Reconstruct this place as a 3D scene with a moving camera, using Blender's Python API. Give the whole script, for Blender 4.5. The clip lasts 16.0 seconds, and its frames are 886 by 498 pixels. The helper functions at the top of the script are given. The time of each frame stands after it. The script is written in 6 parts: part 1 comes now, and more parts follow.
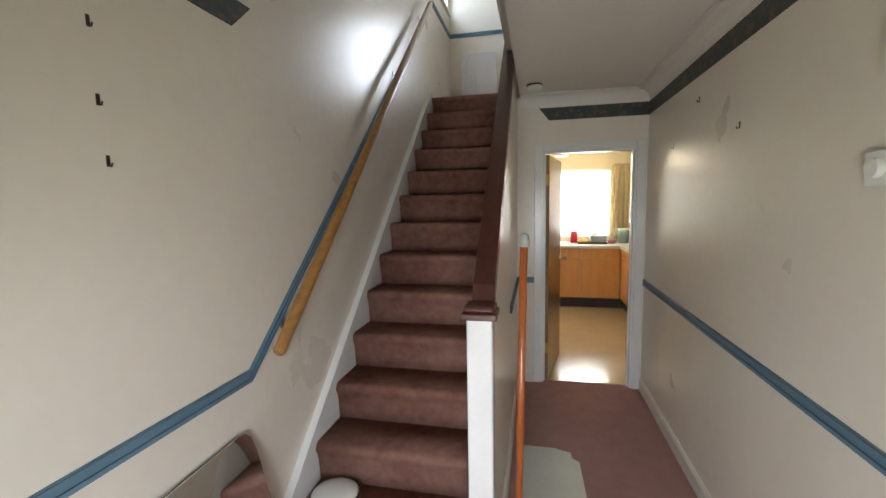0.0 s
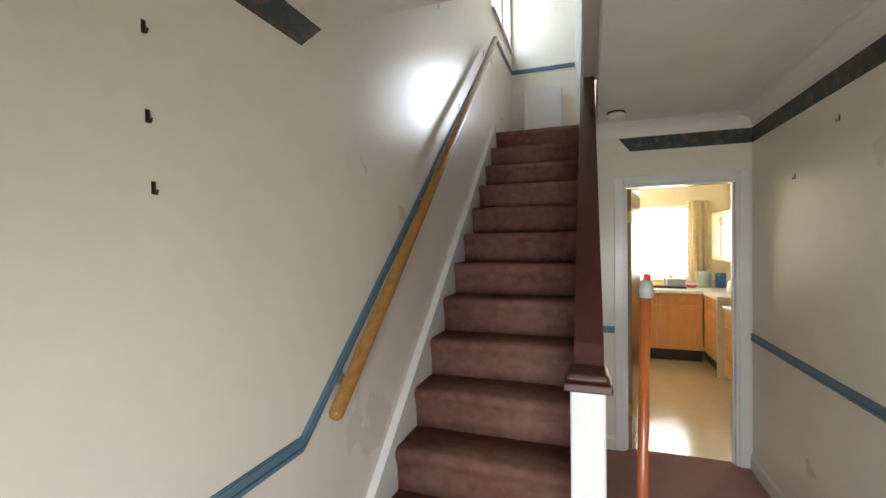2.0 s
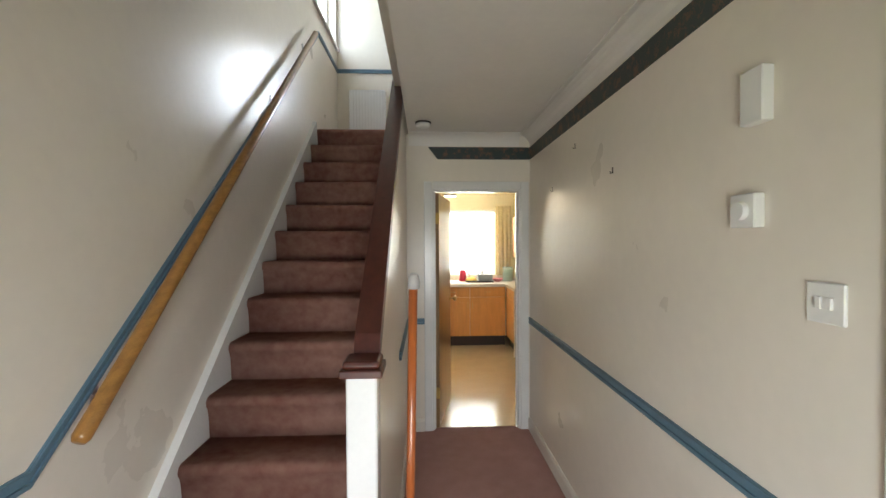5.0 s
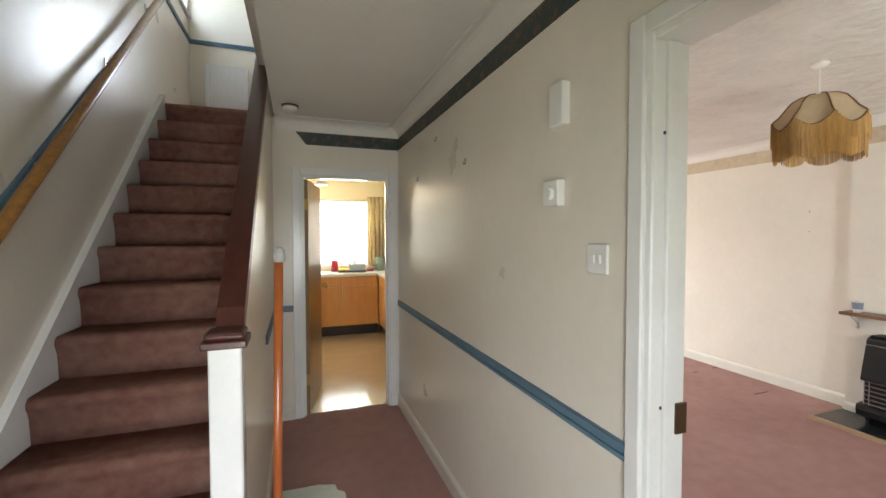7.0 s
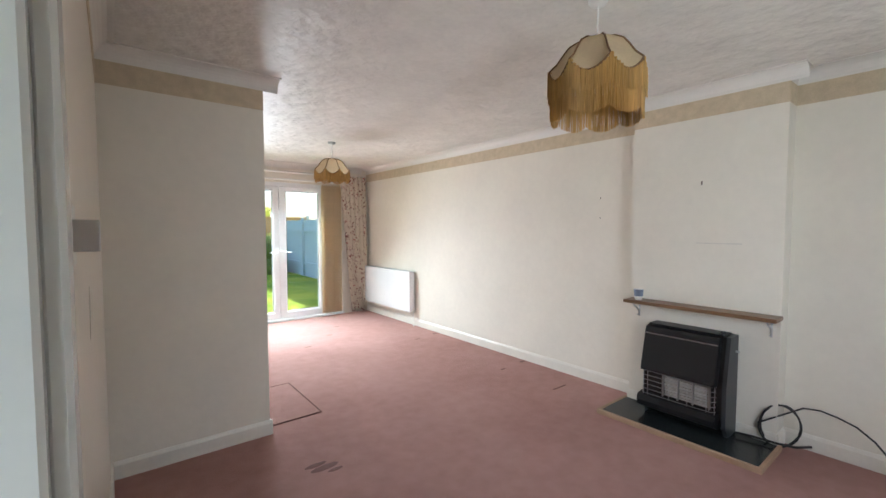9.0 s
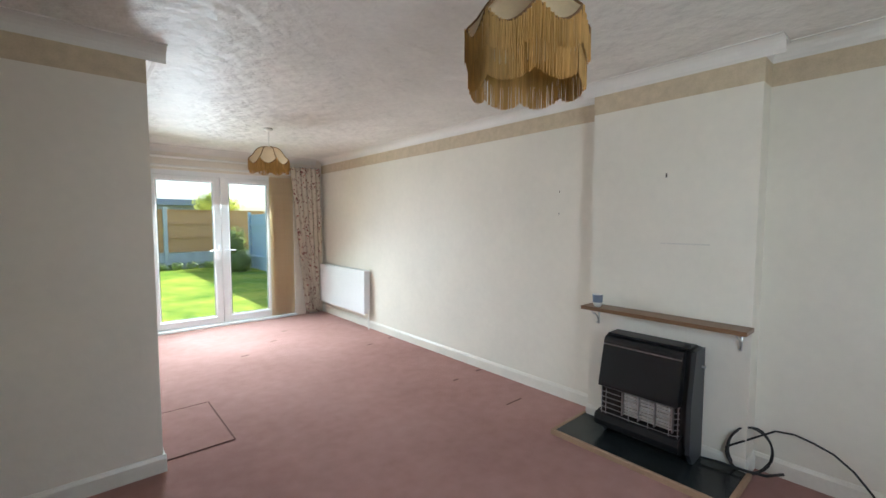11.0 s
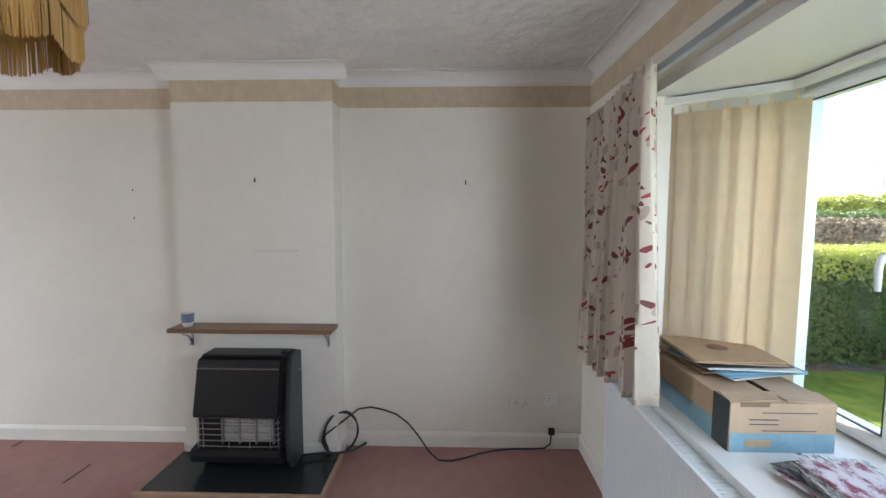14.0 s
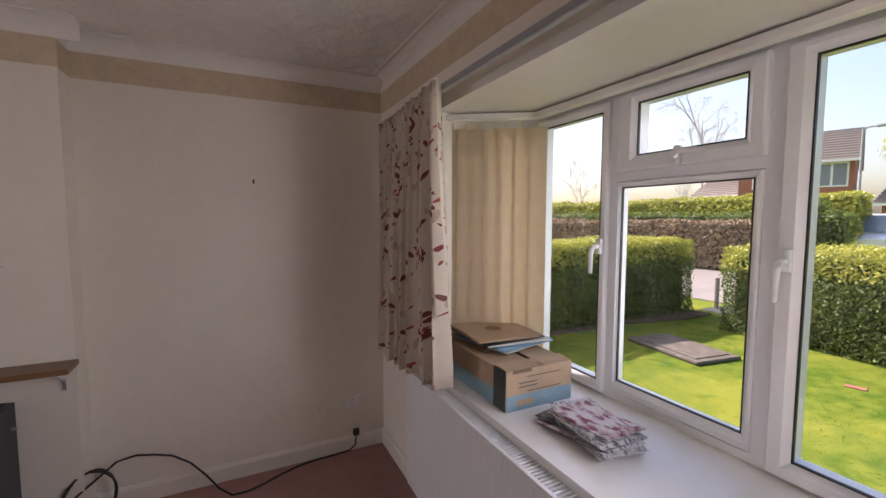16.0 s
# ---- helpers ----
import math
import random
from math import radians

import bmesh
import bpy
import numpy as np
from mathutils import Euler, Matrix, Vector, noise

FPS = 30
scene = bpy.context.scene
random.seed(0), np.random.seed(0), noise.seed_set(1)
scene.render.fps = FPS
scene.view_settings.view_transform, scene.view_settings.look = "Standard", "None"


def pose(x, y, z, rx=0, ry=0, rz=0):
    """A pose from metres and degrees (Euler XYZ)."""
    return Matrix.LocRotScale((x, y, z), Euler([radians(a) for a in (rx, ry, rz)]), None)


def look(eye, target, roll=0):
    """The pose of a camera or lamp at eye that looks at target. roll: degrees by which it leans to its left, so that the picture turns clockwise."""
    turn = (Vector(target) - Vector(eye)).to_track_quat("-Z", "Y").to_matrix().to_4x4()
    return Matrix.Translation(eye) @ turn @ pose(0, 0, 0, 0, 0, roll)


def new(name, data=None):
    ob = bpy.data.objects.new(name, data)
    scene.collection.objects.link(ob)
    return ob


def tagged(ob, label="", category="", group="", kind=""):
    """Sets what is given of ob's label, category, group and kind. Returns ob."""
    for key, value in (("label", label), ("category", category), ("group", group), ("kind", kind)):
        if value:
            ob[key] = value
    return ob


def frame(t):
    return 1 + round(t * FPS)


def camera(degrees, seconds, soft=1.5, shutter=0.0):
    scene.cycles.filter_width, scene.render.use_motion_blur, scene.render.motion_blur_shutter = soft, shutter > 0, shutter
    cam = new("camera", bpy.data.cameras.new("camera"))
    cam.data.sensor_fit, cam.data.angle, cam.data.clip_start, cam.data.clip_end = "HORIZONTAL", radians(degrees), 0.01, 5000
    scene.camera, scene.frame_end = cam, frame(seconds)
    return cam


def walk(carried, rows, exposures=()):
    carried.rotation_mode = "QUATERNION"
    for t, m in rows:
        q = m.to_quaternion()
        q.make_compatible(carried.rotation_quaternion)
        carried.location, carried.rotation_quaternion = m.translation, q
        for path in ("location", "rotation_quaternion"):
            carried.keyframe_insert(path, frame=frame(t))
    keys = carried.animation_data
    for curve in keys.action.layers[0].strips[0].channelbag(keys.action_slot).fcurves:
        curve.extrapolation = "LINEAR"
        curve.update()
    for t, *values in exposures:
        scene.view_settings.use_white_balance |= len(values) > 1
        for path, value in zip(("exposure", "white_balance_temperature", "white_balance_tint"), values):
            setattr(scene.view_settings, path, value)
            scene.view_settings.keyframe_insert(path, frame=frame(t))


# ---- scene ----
cam = camera(93.3, 16.0)
PATH = [
    (0, (0.086, -0.053, 1.568), (-0.348, 1.887, 1.351), -1.1),
    (0.5, (-0.009, -0.045, 1.552), (-0.516, 1.881, 1.368), -0.9),
    (1, (-0.035, 0.086, 1.553), (-0.631, 1.991, 1.425), -0.9),
    (1.5, (-0.056, 0.242, 1.543), (-0.723, 2.127, 1.473), -0.8),
    (2, (-0.108, 0.185, 1.566), (-0.766, 2.073, 1.538), -0.7),
    (2.5, (-0.151, 0.103, 1.566), (-0.709, 2.024, 1.558), -0.8),
    (3, (-0.132, 0.065, 1.565), (-0.516, 2.028, 1.559), -0.6),
    (3.5, (-0.055, 0.083, 1.563), (-0.258, 2.073, 1.551), -0.5),
    (4, (0.034, 0.151, 1.573), (-0.028, 2.15, 1.549), -0.3),
    (6.5, (0.098, 0.043, 1.52), (0.511, 1.999, 1.455), -0.3),
    (7, (0.099, -0.012, 1.495), (0.761, 1.874, 1.427), -0.1),
    (7.5, (0.352, 0.023, 1.433), (1.269, 1.799, 1.358), 0.0),
    (8, (0.576, 0.08, 1.427), (1.675, 1.749, 1.346), 0.1),
    (8.5, (0.846, 0.323, 1.408), (2.056, 1.912, 1.31), -0.0),
    (9, (1.094, 0.434, 1.428), (2.339, 1.997, 1.328), 0.0),
    (11.5, (1.622, 0.56, 1.457), (2.99, 2.011, 1.307), 0.0),
    (12, (1.584, 0.504, 1.451), (3.072, 1.834, 1.311), 0.4),
    (12.5, (1.568, 0.478, 1.49), (3.195, 1.631, 1.33), 0.0),
    (13, (1.548, 0.522, 1.491), (3.332, 1.412, 1.33), 0.1),
    (13.5, (1.759, 0.514, 1.535), (3.663, 1.1, 1.363), -0.0),
    (14, (1.892, 0.423, 1.535), (3.885, 0.479, 1.377), 0.1),
    (14.5, (1.872, 0.457, 1.545), (3.787, -0.098, 1.39), 0.2),
    (15, (1.867, 0.484, 1.554), (3.616, -0.474, 1.401), 0.2),
    (15.5, (1.887, 0.479, 1.555), (3.554, -0.615, 1.4), 0.1),
    (16, (1.908, 0.464, 1.54), (3.693, -0.427, 1.39), 0.1),
]
EXPOSURES = [(0, 2.5, 6330, 12), (0.5, 2.75, 6380, 11), (6.5, 2.7, 6400, 10), (7.5, 2.38, 6300, 9), (8.5, 2.15, 5850, 7), (9, 2.22, 5700, 7), (11.5, 1.95, 5550, 3), (12.5, 1.92, 6050, 6), (13.2, 1.95, 6350, 6), (14, 1.95, 5500, 8), (14.6, 1.25, 6500, 25), (16, 1.08, 6500, 27)]
walk(cam, [(t, look(eye, target, roll)) for t, eye, target, roll in PATH], EXPOSURES)

# ---- world, sun, daylight in the openings ----
world = bpy.data.worlds.new("sky")
scene.world = world
world.use_nodes = True
wn = world.node_tree
sky = wn.nodes.new("ShaderNodeTexSky")
sky.sky_type, sky.sun_disc = "NISHITA", False
SUN_AZ, SUN_EL = 82.0, 43.0       # compass degrees from +y towards +x
sky.sun_elevation, sky.sun_rotation = radians(SUN_EL), radians(SUN_AZ)
sky.dust_density, sky.air_density = 3.0, 1.2
wn.nodes["Background"].inputs["Strength"].default_value = 0.15
wn.links.new(sky.outputs[0], wn.nodes["Background"].inputs["Color"])
sd = bpy.data.lights.new("sun", "SUN")
sd.energy, sd.angle, sd.color = 5.0, radians(0.6), (1.0, 0.94, 0.85)
sun = new("sun", sd)
s_dir = Vector((math.sin(radians(SUN_AZ)) * math.cos(radians(SUN_EL)), math.cos(radians(SUN_AZ)) * math.cos(radians(SUN_EL)), math.sin(radians(SUN_EL))))
sun.matrix_world = look(s_dir * 30, (0, 0, 0))


def window_light(name, eye, target, w, h, watts, colour=(0.93, 0.97, 1.0), spread=180):
    d = bpy.data.lights.new(name, "AREA")
    d.shape, d.size, d.size_y, d.energy, d.color, d.spread = "RECTANGLE", w, h, watts, colour, radians(spread)
    o = new(name, d)
    o.matrix_world = look(eye, target)
    return o


window_light("front_door_daylight", (0.0, -0.55, 1.10), (-0.15, 3, 0.10), 0.62, 0.9, 3.3, (0.94, 0.98, 1.0), 132)
window_light("kitchen_window_daylight", (0.56, 7.16, 1.55), (0.56, 0, 1.45), 1.35, 1.0, 15, (1.0, 0.97, 0.9))
window_light("landing_window_daylight", (-1.27, 4.85, 4.4), (3, 4.85, 4.2), 1.1, 0.95, 4.4, (0.78, 0.89, 1.0))
window_light("back_bedroom_daylight", (0.8, 7.1, 4.1), (0.8, 0, 3.8), 1.1, 1.1, 9)
window_light("bay_window_daylight", (2.82, -0.91, 1.42), (5.1, 0.45, 1.20), 1.25, 1.05, 1.7, (0.97, 0.98, 1.0), 112)
window_light("bay_side_daylight", (1.93, -0.70, 1.42), (2.20, 1.0, 1.20), 0.34, 1.05, 7.0, (0.97, 0.98, 1.0), 150)
window_light("patio_door_daylight", (2.95, 6.84, 1.75), (2.95, 6.34, 0.98), 1.4, 0.4, 13, (0.90, 1.0, 0.95), 110)
window_light("patio_pane_daylight", (2.68, 6.86, 1.05), (3.5, 2.0, 0.8), 0.75, 1.7, 7.0, (0.97, 0.98, 1.0), 110)

# ---- materials ----
MATS = {}


def mat(name, col, rough=0.5, metal=0.0, var=0.08, scale=8.0, bump=0.0, bscale=120.0, col2=None, spec=0.5, coat=0.0, trans=0.0, stretch=(1, 1, 1), edge=(0.3, 0.7), rvar=0.0):
    m = bpy.data.materials.new(name)
    m.use_nodes = True
    nt = m.node_tree
    b = nt.nodes["Principled BSDF"]
    b.inputs["Roughness"].default_value, b.inputs["Metallic"].default_value = rough, metal
    b.inputs["Specular IOR Level"].default_value, b.inputs["Coat Weight"].default_value = spec, coat
    b.inputs["Coat Roughness"].default_value = 0.08
    tc = nt.nodes.new("ShaderNodeTexCoord")
    mp = nt.nodes.new("ShaderNodeMapping")
    mp.inputs["Scale"].default_value = stretch
    nt.links.new(tc.outputs["Object"], mp.inputs[0])
    big = nt.nodes.new("ShaderNodeTexNoise")
    big.inputs["Scale"].default_value, big.inputs["Detail"].default_value = scale, 6
    fine = nt.nodes.new("ShaderNodeTexNoise")
    fine.inputs["Scale"].default_value, fine.inputs["Detail"].default_value = scale * 9, 4
    ramp = nt.nodes.new("ShaderNodeValToRGB")
    c2 = col2 or tuple(c * (1 - 2.2 * var) for c in col)
    ramp.color_ramp.elements[0].color, ramp.color_ramp.elements[1].color = (*c2, 1), (*col, 1)
    ramp.color_ramp.elements[0].position, ramp.color_ramp.elements[1].position = edge
    add = nt.nodes.new("ShaderNodeMath")
    add.operation = "MULTIPLY_ADD"
    add.inputs[1].default_value = 0.45
    sub = nt.nodes.new("ShaderNodeMath")
    sub.operation = "MULTIPLY_ADD"
    sub.inputs[1].default_value, sub.inputs[2].default_value = 0.75, -0.1
    for n in (big, fine):
        nt.links.new(mp.outputs[0], n.inputs["Vector"])
    nt.links.new(big.outputs[0], sub.inputs[0])
    nt.links.new(fine.outputs[0], add.inputs[0])
    nt.links.new(sub.outputs[0], add.inputs[2])
    nt.links.new(add.outputs[0], ramp.inputs[0])
    nt.links.new(ramp.outputs[0], b.inputs["Base Color"])
    if rvar:
        rr = nt.nodes.new("ShaderNodeMath")
        rr.operation = "MULTIPLY_ADD"
        rr.inputs[1].default_value, rr.inputs[2].default_value = rvar, rough - rvar / 2
        nt.links.new(big.outputs[0], rr.inputs[0])
        nt.links.new(rr.outputs[0], b.inputs["Roughness"])
    if bump:
        bn = nt.nodes.new("ShaderNodeTexNoise")
        bn.inputs["Scale"].default_value, bn.inputs["Detail"].default_value = bscale, 4
        nt.links.new(mp.outputs[0], bn.inputs["Vector"])
        bp = nt.nodes.new("ShaderNodeBump")
        bp.inputs["Strength"].default_value, bp.inputs["Distance"].default_value = bump, 0.01
        nt.links.new(bn.outputs[0], bp.inputs["Height"])
        nt.links.new(bp.outputs[0], b.inputs["Normal"])
    if trans:
        tr = nt.nodes.new("ShaderNodeBsdfTranslucent")
        mx = nt.nodes.new("ShaderNodeMixShader")
        mx.inputs[0].default_value = trans
        nt.links.new(ramp.outputs[0], tr.inputs[0])
        nt.links.new(b.outputs[0], mx.inputs[1])
        nt.links.new(tr.outputs[0], mx.inputs[2])
        nt.links.new(mx.outputs[0], nt.nodes["Material Output"].inputs[0])
    MATS[name] = m
    return m


WALL = mat("cream_silk_paint", (0.79, 0.74, 0.645), 0.52, var=0.035, scale=2.0, bump=0.12, bscale=28, rvar=0.12, spec=0.35)
WALL_HALL = mat("magnolia_silk_paint", (0.80, 0.735, 0.635), 0.285, var=0.03, scale=2.0, bump=0.12, bscale=10, rvar=0.06)
WALL_KITCHEN = mat("yellow_kitchen_paint", (0.80, 0.70, 0.45), 0.4, var=0.03, scale=3)
CEIL = mat("white_ceiling_paint", (0.78, 0.75, 0.70), 0.5, var=0.03, scale=3, bump=0.1, bscale=60)
ARTEX = mat("stippled_plaster_ceiling", (0.80, 0.77, 0.72), 0.5, var=0.07, scale=3.5, bump=1.0, bscale=8)
for nd in ARTEX.node_tree.nodes:
    if nd.type == "BUMP":
        nd.inputs["Distance"].default_value = 0.03
GLOSS = mat("white_gloss_paint", (0.80, 0.79, 0.76), 0.22, var=0.03, scale=6, bump=0.03, bscale=30)
SKIRT = mat("cream_skirting_gloss", (0.78, 0.74, 0.66), 0.28, var=0.04, scale=5, bump=0.03, bscale=30)
UPVC = mat("white_upvc", (0.82, 0.83, 0.84), 0.28, var=0.015, scale=9)
CARPET = mat("dusty_pink_carpet", (0.52, 0.305, 0.27), 0.95, var=0.10, scale=1.1, bump=0.9, bscale=420, spec=0.1, col2=(0.41, 0.225, 0.20))
STAIR_CARPET = mat("worn_mauve_stair_carpet", (0.42, 0.235, 0.18), 0.95, var=0.10, scale=2.2, bump=0.9, bscale=380, spec=0.1, col2=(0.22, 0.09, 0.068))
VINYL = mat("cream_kitchen_vinyl", (0.56, 0.43, 0.26), 0.16, var=0.05, scale=5, bump=0.03, bscale=40, coat=1.0)
VINYL.node_tree.nodes["Principled BSDF"].inputs["Coat Roughness"].default_value = 0.16
VINYL.node_tree.nodes["Principled BSDF"].inputs["Coat IOR"].default_value = 1.7
DADO = mat("blue_dado_paint", (0.125, 0.215, 0.285), 0.4, var=0.08, scale=14)
BORDER = mat("dark_green_border_paper", (0.035, 0.052, 0.047), 0.5, var=0.2, scale=24, col2=(0.15, 0.08, 0.05), edge=(0.40, 0.47))
BORDER_TAN = mat("tan_border_paper", (0.64, 0.525, 0.365), 0.6, var=0.10, scale=18)
MAHOGANY = mat("dark_mahogany_stain", (0.085, 0.020, 0.012), 0.34, var=0.2, scale=4, stretch=(8, 1, 8), coat=0.3)
PINE = mat("orange_varnished_pine", (0.42, 0.20, 0.05), 0.3, var=0.22, scale=3, stretch=(14, 1.2, 14), coat=0.3)
OAK = mat("honey_oak_cabinet", (0.70, 0.32, 0.075), 0.35, var=0.09, scale=2.5, stretch=(10, 10, 1.2), coat=0.15)
DOORWOOD = mat("brown_door_veneer", (0.33, 0.20, 0.10), 0.28, var=0.16, scale=2.0, stretch=(9, 9, 0.8), coat=0.25)
SHELFWOOD = mat("brown_shelf_wood", (0.23, 0.125, 0.06), 0.35, var=0.18, scale=3, stretch=(12, 1, 12))
BRASS = mat("aged_brass", (0.62, 0.42, 0.16), 0.3, 1.0, var=0.1)
STEEL = mat("brushed_steel", (0.6, 0.6, 0.6), 0.3, 1.0, var=0.06)
BLACK = mat("black_enamel", (0.008, 0.008, 0.009), 0.42, var=0.15, scale=9)
SLATE = mat("black_hearth_slate", (0.022, 0.026, 0.027), 0.25, var=0.2, scale=7, bump=0.15, bscale=40)
RUBBER = mat("black_rubber", (0.02, 0.02, 0.02), 0.5, var=0.1)
PLASTIC = mat("white_plastic", (0.80, 0.79, 0.75), 0.3, var=0.02)
GREYPLASTIC = mat("grey_plastic", (0.35, 0.36, 0.37), 0.4, var=0.06)
RADIATOR = mat("radiator_enamel", (0.80, 0.81, 0.82), 0.25, var=0.015)
BLIND = mat("cream_blind_fabric", (0.84, 0.73, 0.56), 0.8, var=0.04, scale=20, trans=0.6, bump=0.1, bscale=300)
WORKTOP = mat("cream_worktop", (0.78, 0.74, 0.66), 0.3, var=0.06, scale=30)
TILE = mat("cream_tile", (0.75, 0.66, 0.52), 0.2, var=0.05, scale=6)
DARK = mat("dark_brown_plinth", (0.03, 0.016, 0.01), 0.5, var=0.1)
EXT = mat("house_brick_plain", (0.35, 0.17, 0.11), 0.85, var=0.15, scale=9, bump=0.4, bscale=40)


def glass_mat(name):
    m = bpy.data.materials.new(name)
    m.use_nodes = True
    nt = m.node_tree
    out = nt.nodes["Material Output"]
    tr, gl, mx, lw, pw, fr = (nt.nodes.new(k) for k in ("ShaderNodeBsdfTransparent", "ShaderNodeBsdfGlossy", "ShaderNodeMixShader", "ShaderNodeLayerWeight", "ShaderNodeMath", "ShaderNodeMath"))
    tr.inputs[0].default_value = (0.95, 0.97, 0.97, 1)
    gl.inputs["Roughness"].default_value = 0.02
    lw.inputs["Blend"].default_value = 0.5
    pw.operation, pw.inputs[1].default_value = "POWER", 3.0
    fr.operation, fr.inputs[1].default_value, fr.inputs[2].default_value = "MULTIPLY_ADD", 0.45, 0.025
    nt.links.new(lw.outputs["Facing"], pw.inputs[0])
    nt.links.new(pw.outputs[0], fr.inputs[0])
    nt.links.new(fr.outputs[0], mx.inputs[0])
    nt.links.new(tr.outputs[0], mx.inputs[1])
    nt.links.new(gl.outputs[0], mx.inputs[2])
    nt.links.new(mx.outputs[0], out.inputs[0])
    return m


GLASS = glass_mat("window_glass")


# ---- building helpers ----
def link(name, bm, material, parent=None, label="", smooth=False):
    bmesh.ops.recalc_face_normals(bm, faces=bm.faces)
    me = bpy.data.meshes.new(name)
    bm.to_mesh(me)
    bm.free()
    for m in (material if isinstance(material, (list, tuple)) else (material,)):
        me.materials.append(m)
    if smooth:
        me.polygons.foreach_set("use_smooth", [True] * len(me.polygons))
    ob = new(name, me)
    if parent:
        ob.parent = parent
        ob.matrix_parent_inverse = parent.matrix_world.inverted()
    if label:
        ob["label"] = label
    return ob


def part(name, bm, material, parent, label="", smooth=False):
    return link(name, bm, material, parent, label, smooth)


def thing(name, x, y, z, label, category, group="", kind="", rz=0):
    e = new(name)
    e.empty_display_size = 0.05
    e.matrix_world = pose(x, y, z, 0, 0, rz)
    bpy.context.view_layer.update()
    return tagged(e, label, category, group, kind)


def box(bm, x0, x1, y0, y1, z0, z1, bevel=0.0, seg=1):
    c = Vector(((x0 + x1) / 2, (y0 + y1) / 2, (z0 + z1) / 2))
    r = bmesh.ops.create_cube(bm, size=1, matrix=Matrix.Translation(c) @ Matrix.Diagonal((abs(x1 - x0), abs(y1 - y0), abs(z1 - z0), 1)))
    if bevel:
        es = {e for v in r["verts"] for e in v.link_edges}
        bmesh.ops.bevel(bm, geom=list(es), offset=bevel, segments=seg, affect="EDGES", profile=0.5)
    return bm


def boxes(*rows, bevel=0.0, seg=1):
    bm = bmesh.new()
    for r in rows:
        box(bm, *r, bevel=bevel, seg=seg)
    return bm


def tube(pts, r, n=8, bm=None, closed=False):
    """A round tube along the given points."""
    bm = bm or bmesh.new()
    pts = [Vector(p) for p in pts]
    rings = []
    for i, p in enumerate(pts):
        a, b = pts[max(0, i - 1)], pts[min(len(pts) - 1, i + 1)]
        if closed:
            a, b = pts[i - 1], pts[(i + 1) % len(pts)]
        d = (b - a).normalized()
        u = d.cross(Vector((0, 0, 1)) if abs(d.z) < 0.95 else Vector((1, 0, 0))).normalized()
        w = d.cross(u)
        rad = r[i] if isinstance(r, (list, tuple)) else r
        rings.append([bm.verts.new(p + rad * (math.cos(2 * math.pi * k / n) * u + math.sin(2 * math.pi * k / n) * w)) for k in range(n)])
    m = len(rings)
    for i in range(m if closed else m - 1):
        A, B = rings[i], rings[(i + 1) % m]
        for k in range(n):
            bm.faces.new((A[k], A[(k + 1) % n], B[(k + 1) % n], B[k]))
    if not closed:
        bm.faces.new(rings[0][::-1])
        bm.faces.new(rings[-1])
    return bm


def lathe(profile, n=24, cx=0, cy=0, cz=0, bm=None):
    """Turns a profile of (radius, height) about the vertical."""
    bm = bm or bmesh.new()
    rings = []
    for r, z in profile:
        if r < 1e-5:
            rings.append([bm.verts.new((cx, cy, cz + z))])
        else:
            rings.append([bm.verts.new((cx + r * math.cos(2 * math.pi * k / n), cy + r * math.sin(2 * math.pi * k / n), cz + z)) for k in range(n)])
    for A, B in zip(rings, rings[1:]):
        for k in range(n):
            a0, a1, b0, b1 = A[k % len(A)], A[(k + 1) % len(A)], B[k % len(B)], B[(k + 1) % len(B)]
            vs = []
            for v in (a0, a1, b1, b0):
                if v not in vs:
                    vs.append(v)
            if len(vs) > 2:
                bm.faces.new(vs)
    return bm


def prism(outline, axis, a0, a1, bm=None):
    """Extrudes a closed outline of (u, v) along x, y or z from a0 to a1. x: (y, z), y: (x, z), z: (x, y)."""
    bm = bm or bmesh.new()
    put = {"x": lambda u, v, a: (a, u, v), "y": lambda u, v, a: (u, a, v), "z": lambda u, v, a: (u, v, a)}[axis]
    A = [bm.verts.new(put(u, v, a0)) for u, v in outline]
    B = [bm.verts.new(put(u, v, a1)) for u, v in outline]
    bm.faces.new(A[::-1])
    bm.faces.new(B)
    n = len(A)
    for i in range(n):
        bm.faces.new((A[i], A[(i + 1) % n], B[(i + 1) % n], B[i]))
    return bm


def wall(name, axis, c0, c1, a0, a1, z0, z1, material, label, holes=()):
    """A wall between c0 and c1 on its thin axis, from a0 to a1 along the other, with openings (a, b, bottom, top)."""
    bm = bmesh.new()

    def add(p, q, r, s):
        if q - p > 1e-4 and s - r > 1e-4:
            box(bm, *((c0, c1, p, q, r, s) if axis == "x" else (p, q, c0, c1, r, s)))
    at = a0
    for p, q, r, s in sorted(holes):
        add(at, p, z0, z1)
        add(p, q, z0, r)
        add(p, q, s, z1)
        at = q
    add(at, a1, z0, z1)
    return tagged(link(name, bm, material), label, "wall", kind="structure")


def cove(name, axis, face, out, a0, a1, ztop, size, material=None, n=6):
    """A quarter-round coving along one wall; out is +1 or -1, the way from the wall into the room."""
    prof = [(face, ztop), (face, ztop - size)] + [(face + out * (size - size * math.cos(t)), ztop - size + size * math.sin(t)) for t in [math.pi / 2 * k / n for k in range(1, n)]] + [(face + out * size, ztop - 0.006), (face + out * (size + 0.008), ztop - 0.006), (face + out * (size + 0.008), ztop)]
    return tagged(link(name, prism(prof, "y" if axis == "x" else "x", a0, a1), material or CEIL), "white plaster coving between wall and ceiling", "coving", kind="structure")


